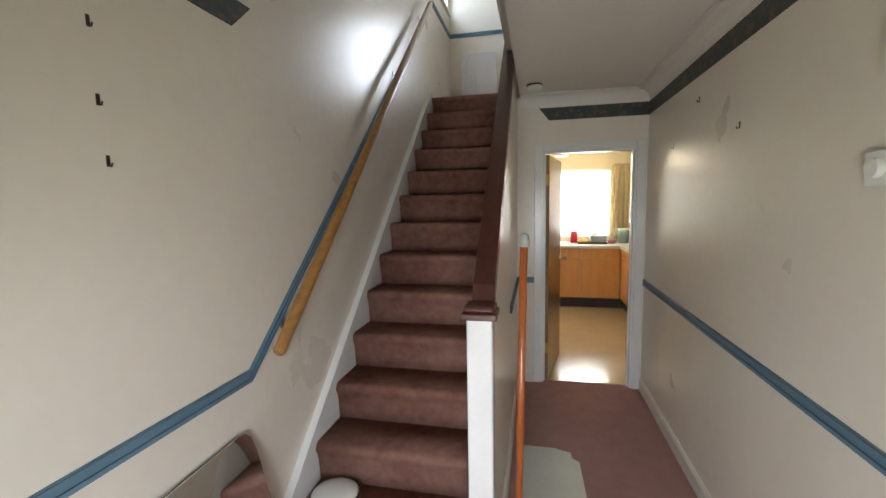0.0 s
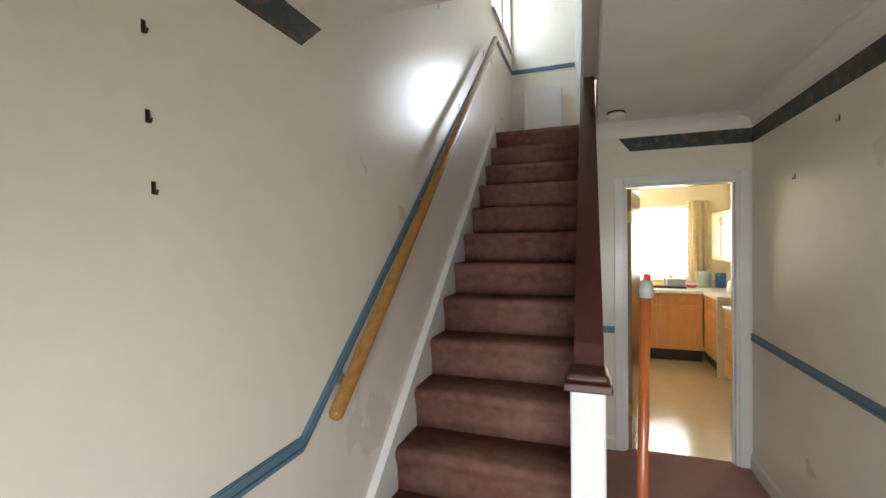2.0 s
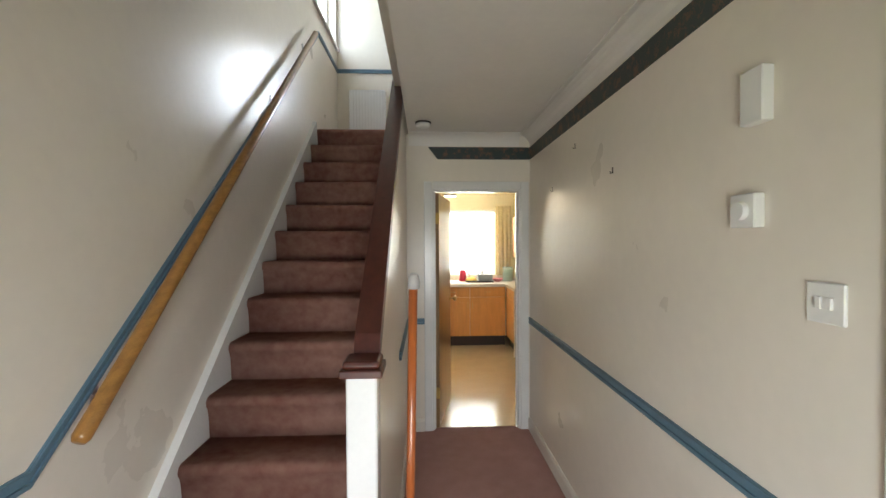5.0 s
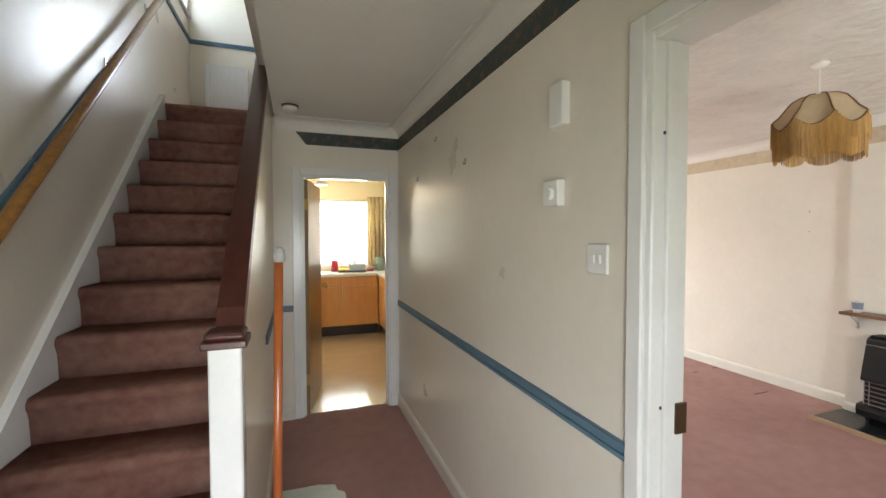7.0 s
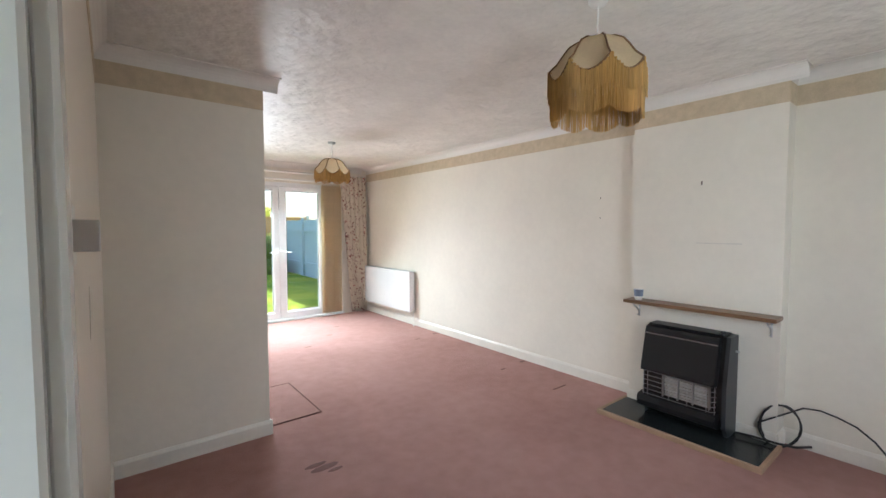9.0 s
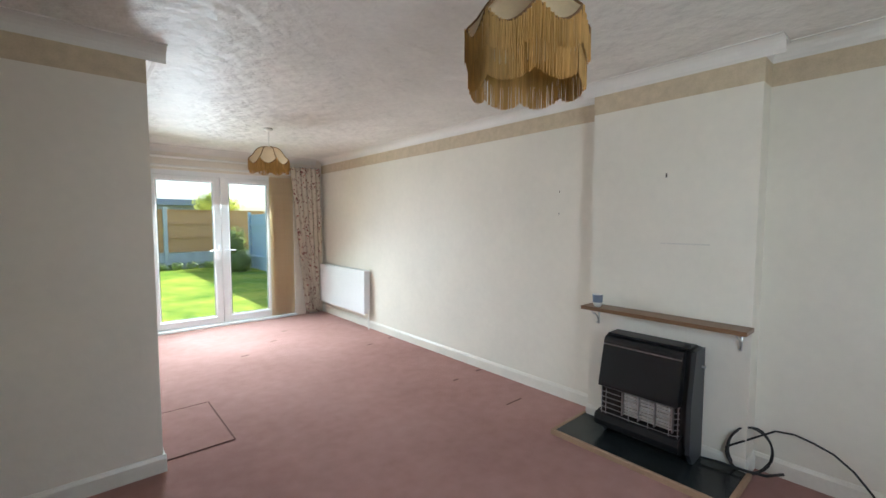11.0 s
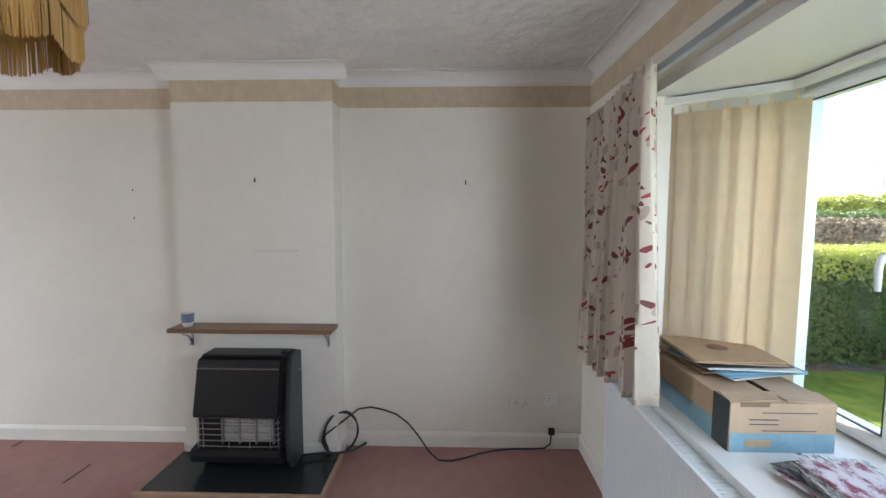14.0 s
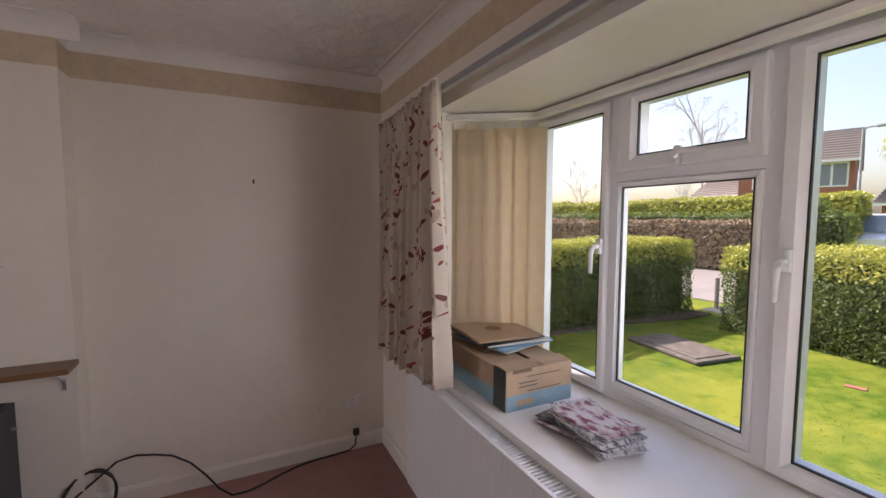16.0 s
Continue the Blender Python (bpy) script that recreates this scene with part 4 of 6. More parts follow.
curtain("curtain", (4.30, YF + 0.10), (3.40, YF + 0.135), 0.79, 2.075, 11, 0.060, "cream leaf-print curtain, drawn back beside the bay", flare=0.02, drop=0.055, seed=3)
curtain("curtain", (1.95, YF + 0.12), (1.35, YF + 0.10), 0.80, 2.075, 7, 0.045, "cream leaf-print curtain, drawn back beside the bay", seed=5)
curtain("curtain", (4.50, YR - 0.12), (4.02, YR - 0.14), 0.03, 2.27, 6, 0.04, "long cream leaf-print curtain, pulled towards the wall by the patio door", flare=-0.45, seed=7)
curtain("curtain", (2.02, YR - 0.14), (2.24, YR - 0.14), 0.03, 2.24, 3, 0.04, "long cream leaf-print curtain beside the patio door", seed=9)
trk = tagged(link("curtain_track", boxes((1.3, 4.32, YF + 0.06, YF + 0.085, 2.072, 2.10), bevel=0.003), GREYPLASTIC), "grey curtain track over the bay", "curtain track")
tagged(link("curtain_pole", tube([(1.98, YR - 0.09, 2.27), (4.5, YR - 0.09, 2.27)], 0.016, 12), PLASTIC, smooth=True), "white curtain pole over the patio door", "curtain pole")


def radiator(name, x, y, z, L, H, rz, label, top_grille=True, pipes=True):
    """A double panel radiator along its own x, its back to y = 0, front to -y."""
    e = thing(name, x, y, z, label, "radiator", rz=rz)
    M = pose(x, y, z, 0, 0, rz)

    def p(nm, bm, material, parent=e, label=""):
        bm.transform(M)
        return part(nm, bm, material, parent, label)
    n = int(L / 0.034)
    face = []
    for i in range(n):
        c = -L / 2 + L * (i + 0.5) / n
        face += [(c - 0.013, -0.105), (c - 0.009, -0.1068), (c + 0.009, -0.1068), (c + 0.013, -0.105)]
    bm = prism([(-L / 2, -0.105)] + face + [(L / 2, -0.105), (L / 2, -0.093), (-L / 2, -0.093)], "z", 0, H)
    p("front_panel", bm, RADIATOR)
    p("back_panel", boxes((-L / 2, L / 2, -0.035, -0.023, 0, H), bevel=0.004), RADIATOR)
    for s in (-1, 1):
        p("end_cap", boxes((s * L / 2 - 0.006, s * L / 2 + 0.006, -0.108, -0.02, 0.01, H + 0.004), bevel=0.004), RADIATOR)
    bm = boxes((-L / 2, L / 2, -0.108, -0.094, H, H + 0.012), (-L / 2, L / 2, -0.034, -0.02, H, H + 0.012))
    for i in range(int(L / 0.016)):
        c = -L / 2 + 0.008 + i * 0.016
        box(bm, c - 0.003, c + 0.003, -0.094, -0.034, H + 0.002, H + 0.010)
    p("top_grille", bm, RADIATOR, e, "white slotted radiator grille")
    # Convector block coloured near black, as the shade seen through the grille slots.
    bm = boxes((-L / 2 + 0.02, L / 2 - 0.02, -0.093, -0.035, 0.03, H - 0.05))
    p("convector", bm, mat("slot_shade_convector", (0.07, 0.065, 0.06), 0.9))
    for s in (-1, 1):
        p("bracket", boxes((s * L * 0.35 - 0.02, s * L * 0.35 + 0.02, -0.025, 0.0, 0.08, H - 0.08)), RADIATOR)
    v = lathe([(0, 0), (0.012, 0), (0.012, 0.03), (0.018, 0.035), (0.018, 0.075), (0.012, 0.08), (0, 0.08)], 12)
    v.transform(pose(L / 2 + 0.035, -0.06, -0.01))
    tube([(L / 2 + 0.035, -0.06, -z), (L / 2 + 0.035, -0.06, 0.0)], 0.0075, 8, v)
    tube([(L / 2 - 0.01, -0.06, 0.035), (L / 2 + 0.035, -0.06, 0.035)], 0.010, 8, v)
    p("valve", v, PLASTIC, e, "white radiator valve")
    return e


radiator("radiator", XE - 0.0, 6.13, 0.20, 1.34, 0.58, -90, "white double panel radiator below the long wall")
radiator("radiator", 2.90, YF, 0.15, 1.95, 0.60, 180, "long white double panel radiator under the bay sill")
radiator("radiator", -0.62, 5.43, UZ + 0.12, 0.43, 0.62, 0, "small white radiator on the landing wall")


BELL = ((0.17, 0.0), (0.40, 0.010), (0.58, 0.032), (0.71, 0.066), (0.83, 0.102), (1.0, 0.135))


def pendant(x, y, tiers, hang=0.172, name="pendant_lamp"):
    """A dome shade of eight scalloped panels with two tiers of fringe."""
    e = thing(name, x, y, CZ, "gold pendant lampshade with long scalloped fringe", "pendant lamp", group="fringed pendant lamps")
    rose = lathe([(0, 0), (0.042, 0), (0.042, -0.012), (0.03, -0.026), (0.012, -0.032), (0, -0.032)], 20, x, y, CZ)
    part("ceiling_rose", rose, PLASTIC, e, "white ceiling rose", smooth=True)
    part("flex", tube([(x, y, CZ - 0.03), (x, y, CZ - 0.24)], 0.0035, 6), PLASTIC, e)
    part("lampholder", lathe([(0, 0), (0.017, 0), (0.02, -0.05), (0.014, -0.06), (0, -0.06)], 14, x, y, CZ - 0.22), PLASTIC, e)
    zt, R = CZ - hang, 0.206
    N, P = 96, 8

    def rad(t, k):
        # t: 0 at the top ring, 1 at the widest ring
        i_ = min(int(t * 5), 4)
        f_ = t * 5 - i_
        r = R * (BELL[i_][0] + (BELL[i_ + 1][0] - BELL[i_][0]) * f_)
        return r * (1 - 0.05 * t * abs(math.sin(math.pi * P * k / N)))

    def fall(t):
        i_ = min(int(t * 5), 4)
        return BELL[i_][1] + (BELL[i_ + 1][1] - BELL[i_][1]) * (t * 5 - i_)
    rows = 15

    def edge_drop(k):
        return 0.055 * abs(math.sin(math.pi * P * k / N)) ** 0.8

    def ring(k, t):
        a = 2 * math.pi * k / N
        r = rad(t, k)
        z = zt - fall(t) - edge_drop(k) * t * t
        return Vector((x + r * math.cos(a), y + r * math.sin(a), z))
    bm = bmesh.new()
    G = [[bm.verts.new(ring(k, j / rows)) for k in range(N)] for j in range(rows + 1)]
    for j in range(rows):
        for k in range(N):
            bm.faces.new((G[j][k], G[j][(k + 1) % N], G[j + 1][(k + 1) % N], G[j + 1][k]))
    sh = part("shade", bm, SHADE, e, "beige fabric dome panels", smooth=True)
    for i in range(P):
        k = i * N // P
        part("rib", tube([ring(k, j / rows) * 1.0 + Vector((0, 0, 0.002)) for j in range(rows + 1)], 0.0042, 6), CORD, sh, "brown piped rib")
    part("edge_braid", tube([ring(k, 1.0) for k in range(N)], 0.0045, 6, closed=True), CORD, sh, "brown scalloped braid")
    rnd = random.Random(11)
    for tier, (dr, length, half) in enumerate(tiers):
        bm = bmesh.new()
        M = 560
        for q in range(M):
            kf = q * N / M
            k0 = ring(int(kf) % N, 1.0)
            a = 2 * math.pi * q / M + rnd.uniform(-0.003, 0.003)
            rr = math.hypot(k0.x - x, k0.y - y) + dr + rnd.uniform(-0.003, 0.003)
            sc = abs(math.sin(math.pi * P * (q / M) + half * math.pi))
            zt2 = k0.z
            ln = zt2 - (zt - BELL[-1][1] - length - 0.032 * sc ** 0.7) + rnd.uniform(-0.003, 0.003)
            w = 0.0021
            ta = Vector((-math.sin(a), math.cos(a), 0))
            ra = Vector((math.cos(a), math.sin(a), 0))
            base = Vector((x, y, 0)) + ra * rr
            sway = rnd.uniform(-0.004, 0.004)
            vs = []
            for zz, ww, s in ((zt2, w, 0), (zt2 - ln * 0.5, w, sway * 0.4), (zt2 - ln, w * 0.7, sway)):
                c = base + ta * s + Vector((0, 0, zz))
                vs.append([bm.verts.new(c - ta * ww), bm.verts.new(c + ra * 0.0018), bm.verts.new(c + ta * ww)])
            for A, B in zip(vs, vs[1:]):
                for i2 in range(3):
                    bm.faces.new((A[i2], A[(i2 + 1) % 3], B[(i2 + 1) % 3], B[i2]))
        part("fringe", bm, FRINGE, e, "long gold thread fringe")
    return e


SHADE = mat("beige_shade_fabric", (0.74, 0.61, 0.40), 0.8, var=0.06, scale=12, trans=0.45)
CORD = mat("brown_piping", (0.20, 0.11, 0.045), 0.7, var=0.1)
FRINGE = mat("gold_fringe_thread", (0.72, 0.43, 0.13), 0.6, var=0.22, scale=40, stretch=(1, 1, 0.05), trans=0.25)
pendant(2.785, 1.475, ((0.003, 0.105, 0), (-0.008, 0.192, 0)))
pendant(3.14, 5.075, ((0.003, 0.075, 0), (-0.008, 0.105, 0.5)), hang=0.19)

# fireplace
hearth = thing("hearth", 4.22, 1.64, 0, "black slate hearth with a wooden edge strip", "hearth", kind="structure")
part("slab", boxes((4.018, XB - 0.012, 1.145, 2.147, 0.0, 0.032), bevel=0.003), SLATE, hearth)
EDGE = mat("hearth_edge_wood", (0.42, 0.27, 0.17), 0.6, var=0.12, scale=6)
part("edge_strip", boxes((3.995, 4.018, 1.122, 2.170, 0.0, 0.036), bevel=0.003), EDGE, hearth, "pale wooden edge strip")
for q in ((1.122, 1.145), (2.147, 2.170)):
    part("edge_strip", boxes((4.018, XB, q[0], q[1], 0.0, 0.036), bevel=0.003), EDGE, hearth)

fire = thing("gas_fire", 4.30, 1.64, 0.032, "black gas fire with silver radiant bars", "gas fire")
y0, y1 = 1.402, 1.920
DGREY = mat("dark_grey_enamel", (0.035, 0.04, 0.045), 0.4, var=0.1)
FB = XB - 0.012
# the back box is left open behind the guard, round the radiants
part("back_box", prism([(FB, 0.033), (4.30, 0.033), (4.29, 0.11), (4.235, 0.13), (4.235, 0.39), (4.275, 0.700), (FB, 0.708)], "y", y0, y1), BLACK, fire)
part("canopy", prism([(4.277, 0.702), (4.236, 0.39), (4.190, 0.372), (4.165, 0.380), (4.165, 0.402), (4.228, 0.672), (4.240, 0.694)], "y", y0 + 0.032, y1), BLACK, fire, "sloping black front panel")
part("trim", prism([(4.217, 0.645), (4.215, 0.652), (4.228, 0.652), (4.228, 0.645)], "y", y0 + 0.036, y1 - 0.004), STEEL, fire, "thin chrome trim line")
part("top_louvre", boxes((4.262, FB - 0.01, y0 + 0.012, y1 - 0.006, 0.704, 0.716), bevel=0.004, seg=2), BLACK, fire)
part("side_panel", prism([(FB, 0.033), (4.262, 0.033), (4.205, 0.11), (4.205, 0.39), (4.262, 0.706), (FB, 0.706)], "y", y0 - 0.026, y0 - 0.001), DGREY, fire, "dark grey side panel")
part("side_panel", prism([(FB, 0.033), (4.262, 0.033), (4.225, 0.11), (4.225, 0.38), (4.275, 0.690), (FB, 0.690)], "y", y1 + 0.001, y1 + 0.006), DGREY, fire, "dark grey side panel")
part("base", prism([(4.30, 0.075), (4.215, 0.085), (4.170, 0.110), (4.158, 0.150), (4.166, 0.186), (4.235, 0.198)], "y", y0 + 0.022, y1 + 0.022), BLACK, fire, "rounded black base tray")
RADIANT = mat("radiant_ceramic", (0.60, 0.57, 0.53), 0.6, var=0.15, scale=30)
for i in range(3):
    c = 1.478 + 0.294 * (i + 0.5) / 3
    part("radiant_back", boxes((4.222, 4.234, c - 0.044, c + 0.044, 0.212, 0.380)), RADIANT, fire, "pale ceramic radiant panel")
    for j in range(8):
        part("radiant_bar", boxes((4.205, 4.222, c - 0.041, c + 0.041, 0.217 + j * 0.0200, 0.228 + j * 0.0200), bevel=0.002), RADIANT, fire, "pale ceramic radiant bar")
for c in (1.474, 1.576, 1.674, 1.776):
    part("radiant_divider", boxes((4.200, 4.223, c - 0.004, c + 0.004, 0.205, 0.384)), STEEL, fire, "steel divider between the radiants")
for j in range(6):
    zz = 0.206 + 0.034 * j
    part("bar", tube([(4.200, y0 + 0.030, zz), (4.176, y0 + 0.05, zz), (4.170, 1.65, zz), (4.176, y1 - 0.02, zz), (4.200, y1, zz)], 0.0026, 6), STEEL, fire, "chrome guard bar")
for yy in (1.432, 1.48, 1.60, 1.72, 1.87, 1.90):
    part("upright_bar", tube([(4.174, yy, 0.196), (4.174, yy, 0.382)], 0.0026, 6), STEEL, fire, "chrome guard bar")
bm = lathe([(0, 0), (0.018, 0), (0.017, 0.014), (0.012, 0.018), (0, 0.018)], 16)
bm.transform(pose(4.30, y0 + 0.035, 0.716))
part("knob", bm, BLACK, fire)
bm = lathe([(0, 0), (0.008, 0), (0.008, 0.02), (0, 0.02)], 12)
bm.transform(pose(4.36, y0 - 0.026, 0.60, 90, 0, 0))
part("side_screw", bm, STEEL, fire, "small steel side screw")
tagged(link("gas_pipe", tube([(4.34, 1.358, 0.058), (4.365, 1.27, 0.058), (4.375, 1.15, 0.058), (4.42, 1.06, 0.05), (4.52, 1.0, 0.045)], 0.008, 8), RUBBER, smooth=True), "black pipe along the hearth", "pipe")

shelf = thing("mantel_shelf", 4.33, 1.63, 0.855, "brown wooden mantel shelf on scrolled metal brackets", "shelf")
part("board", boxes((4.262, XB, 1.143, 2.120, 0.842, 0.868), bevel=0.004, seg=2), SHELFWOOD, shelf)
for yy in (1.20, 2.06):
    bm = tube([(XB - 0.008, yy, 0.841), (XB - 0.008, yy, 0.725)], 0.006, 8)
    tube([(XB - 0.008, yy, 0.836), (4.30, yy, 0.836)], 0.006, 8, bm)
    tube([(4.31, yy, 0.834), (4.33, yy, 0.813), (4.36, yy, 0.803), (4.388, yy, 0.778), (4.402, yy, 0.753), (4.394, yy, 0.736), (4.380, yy, 0.740)], 0.005, 8, bm)
    part("bracket", bm, STEEL, shelf, "scrolled metal bracket", smooth=True)
cup = thing("cup", 4.32, 2.025, 0.868, "white ceramic beaker with a grey-blue panel", "cup")
part("body", lathe([(0, 0), (0.022, 0), (0.030, 0.02), (0.034, 0.085), (0.031, 0.085), (0.026, 0.02), (0, 0.012)], 24, 4.32, 2.025, 0.868), PLASTIC, cup, smooth=True)
part("print", lathe([(0.0325, 0.03), (0.0352, 0.083)], 24, 4.32, 2.025, 0.868), mat("slate_blue_glaze", (0.18, 0.22, 0.30), 0.3), cup, "grey-blue printed panel", smooth=True)

# cardboard box with records, newspapers
CARD = mat("brown_cardboard", (0.46, 0.33, 0.21), 0.8, var=0.08, scale=7, bump=0.1, bscale=90)
CARDBLUE = mat("blue_printed_cardboard", (0.24, 0.38, 0.45), 0.7, var=0.12, scale=9)
CARDDARK = mat("dark_printed_cardboard", (0.06, 0.07, 0.07), 0.7, var=0.15, scale=9)
cb = thing("cardboard_box", 3.47, -0.65, 0.79, "open brown cardboard box with blue printing on the sill", "cardboard box")
bx0, bx1, by0, by1, bz0, bz1 = 3.19, 3.69, -0.775, -0.447, 0.79, 0.946
t = 0.004
for nm, q in (("side", (bx0, bx0 + t, by0, by1)), ("side", (bx1 - t, bx1, by0, by1)), ("side", (bx0 + t, bx1 - t, by0, by0 + t)), ("side", (bx0 + t, bx1 - t, by1 - t, by1))):
    part(nm, boxes((*q, bz0, bz1)), CARD, cb)
part("bottom", boxes((bx0 + t, bx1 - t, by0 + t, by1 - t, bz0, bz0 + t)), CARD, cb)
for nm, ax, m in (("flap", ("y", by1, -1, bx0, bx1, 0.15), 4), ("flap", ("y", by0, 1, bx0, bx1, 0.15), 3), ("flap", ("x", bx0, 1, by0, by1, 0.07), 8)):
    a_, f_, o_, u0, u1, w_ = ax
    h_ = math.tan(radians(m)) * w_
    pr = [(f_, bz1), (f_ + o_ * w_, bz1 + h_), (f_ + o_ * w_, bz1 + h_ + 0.004), (f_, bz1 + 0.004)]
    part(nm, prism(pr, "x" if a_ == "y" else "y", u0 + 0.004, u1 - 0.004), CARD, cb, "loose cardboard flap")
for q, m, lb in (((bx0 - 0.0012, bx0, by0 + 0.002, by1 - 0.002, bz0, bz0 + 0.062), CARDBLUE, "blue printed band"), ((bx0 + 0.003, bx1, by1, by1 + 0.0012, bz0, bz0 + 0.07), CARDBLUE, "blue printed band"),
                 ((bx0 + 0.003, bx0 + 0.085, by1 + 0.0012, by1 + 0.0022, bz0, bz0 + 0.165), CARDDARK, "dark printed panel"),
                 ((bx0 - 0.0016, bx0 - 0.0002, by0 + 0.06, by1 - 0.10, bz0 + 0.07, bz0 + 0.072), CARDDARK, "printed rule"), ((bx0 - 0.0016, bx0 - 0.0002, by0 + 0.06, by1 - 0.10, bz0 + 0.128, bz0 + 0.130), CARDDARK, "printed rule"),
                 ((bx0 - 0.0016, bx0 - 0.0002, by1 - 0.15, by1 - 0.06, bz0 + 0.09, bz0 + 0.093), CARDDARK, "printed rule"), ((bx0 - 0.0016, bx0 - 0.0002, by1 - 0.15, by1 - 0.06, bz0 + 0.105, bz0 + 0.108), CARDDARK, "printed rule"),
                 ((bx0 - 0.0016, bx0 - 0.0002, by1 - 0.12, by1 - 0.03, bz0 + 0.148, bz0 + 0.163), mat("faded_print", (0.20, 0.13, 0.08), 0.8), "faded printed name bar"),
                 ((bx0 - 0.0022, bx0 - 0.0008, by1 - 0.13, by1 - 0.05, bz0 + 0.018, bz0 + 0.042), mat("tan_label", (0.45, 0.33, 0.2), 0.7), "tan label")):
    part("print", boxes(q), m, cb, lb)
SLEEVES = [mat("sleeve_brown", (0.42, 0.29, 0.17), 0.6, var=0.08), mat("sleeve_black", (0.03, 0.03, 0.035), 0.4), mat("sleeve_blue", (0.22, 0.40, 0.52), 0.5, var=0.15), mat("sleeve_white", (0.7, 0.68, 0.62), 0.6, var=0.05)]
rnd = random.Random(4)
zz = 0.963
for i, (mi, rot, dx, dy) in enumerate(((0, 3, 0.03, 0.00), (3, 14, -0.02, -0.03), (2, 9, -0.035, -0.02), (2, 5, -0.02, -0.03), (3, -4, -0.02, -0.02), (1, 2, 0.0, 0.0), (0, -5, 0.005, 0.01), (0, -3, 0.015, 0.005))):
    r = thing("record_sleeve", 3.535 + dx, -0.63 + dy, zz, ("brown", "black", "blue", "white")[mi] + " cardboard record sleeve in a pile", "record sleeve", group="pile of record sleeves", rz=rot)
    bm = boxes((-0.158, 0.158, -0.158, 0.158, 0, 0.0045), bevel=0.001)
    bm.transform(pose(3.535 + dx, -0.63 + dy, zz, 0.4 * (-1) ** i, 0.5 * (-1) ** i, rot))
    part("sleeve", bm, SLEEVES[mi], r)
    if i == 7:
        bm = lathe([(0, 0), (0.038, 0), (0.038, 0.0008), (0, 0.0008)], 28)
        bm.transform(pose(3.555, -0.625, zz + 0.0062, 0, 0, 0))
        part("label", bm, mat("record_label", (0.16, 0.09, 0.05), 0.5), r, "dark round record label")
    zz += 0.0065
PAPERS = [mat("newsprint", (0.68, 0.67, 0.68), 0.8, var=0.25, scale=48, col2=(0.10, 0.10, 0.11), edge=(0.40, 0.52), stretch=(1, 2.5, 1)), mat("colour_newsprint", (0.64, 0.58, 0.60), 0.7, var=0.3, scale=20, col2=(0.22, 0.05, 0.08), edge=(0.42, 0.52), stretch=(1, 2, 1)), mat("grey_newsprint", (0.34, 0.33, 0.35), 0.8, var=0.25, scale=38, col2=(0.04, 0.04, 0.05), edge=(0.42, 0.58), stretch=(1, 2.5, 1))]


def newspaper(x, y, z, rz, L, W, th, lift, sag, material):
    """A folded paper: leaves wrapped round a fold, its loose end lifted and fanned a little."""
    e = thing("newspaper", x, y, z, "folded newspaper in an untidy pile on the sill", "newspaper", group="pile of newspapers", rz=rz)
    M = pose(x, y, z, 0, 0, rz)
    for k in range(3):
        bm = bmesh.new()
        t0, t1 = th * k / 3, th * (k + 0.8) / 3
        w = W - 0.006 * k
        fold = [(w / 2 + 0.5 * (t1 - t0) * math.cos(a), (t0 + t1) / 2 + 0.5 * (t1 - t0) * math.sin(a)) for a in (-1.57, -0.6, 0.6, 1.57)]
        prism([(-w / 2 + 0.005 * k, t1), (-w / 2 + 0.005 * k, t0)] + fold, "x", -L / 2 + 0.004 * k, L / 2 - 0.003 * k, bm)
        bmesh.ops.subdivide_edges(bm, edges=[q for q in bm.edges if abs(q.verts[0].co.x - q.verts[1].co.x) > 0.1], cuts=8)
        for v in bm.verts:
            u = v.co.x / L + 0.5
            v.co.z += lift * (1 + 0.5 * k) * max(0.0, 0.45 - u) ** 2 * 4 + sag * math.sin(math.pi * u) + 0.0015 * math.sin(17 * u + k)
            v.co.y += 0.006 * math.sin(3 * u + k + rz)
        bm.transform(M)
        part("leaf", bm, material, e)
    return e


zz = 0.7915
for i in range(11):
    th = rnd.uniform(0.0042, 0.0062)
    newspaper(2.925 + rnd.uniform(-0.025, 0.025), -0.615 + rnd.uniform(-0.02, 0.02), zz, 1 + rnd.uniform(-15, 13), rnd.uniform(0.26, 0.32), rnd.uniform(0.150, 0.185), th, rnd.uniform(0.0, 0.010), 0.0012, PAPERS[(0, 2, 0, 1, 0, 2, 0, 2, 0, 0, 1)[i]])
    zz += th + 0.0006

# cable and sockets
CABLE = RUBBER
coil = []
for k in range(64):
    a = 2 * math.pi * k / 24
    cy, cz_ = math.cos(a + 2.4), math.sin(a + 2.4)
    coil.append((4.455 - 0.055 * cy - 0.010 * (k // 24), 1.145 + (0.092 + 0.004 * (k // 24)) * cy, 0.150 + (0.134 + 0.005 * math.sin(k * 0.9)) * cz_))
run = [(4.49, 1.04, 0.29), (4.50, 0.96, 0.298), (4.50, 0.88, 0.282), (4.50, 0.80, 0.255), (4.49, 0.72, 0.20), (4.47, 0.65, 0.125), (4.43, 0.58, 0.045), (4.40, 0.52, 0.008), (4.40, 0.44, 0.006), (4.43, 0.36, 0.006), (4.48, 0.27, 0.006), (4.52, 0.17, 0.006), (4.545, 0.05, 0.006), (4.55, -0.08, 0.006), (4.552, -0.17, 0.010), (4.552, -0.21, 0.04), (4.552, -0.215, 0.11)]
cab = thing("coiled_cable", 4.48, 1.0, 0.02, "black coiled cable trailing to a wall socket", "cable")
part("cable", tube(coil + run, 0.0055, 7), CABLE, cab, smooth=True)
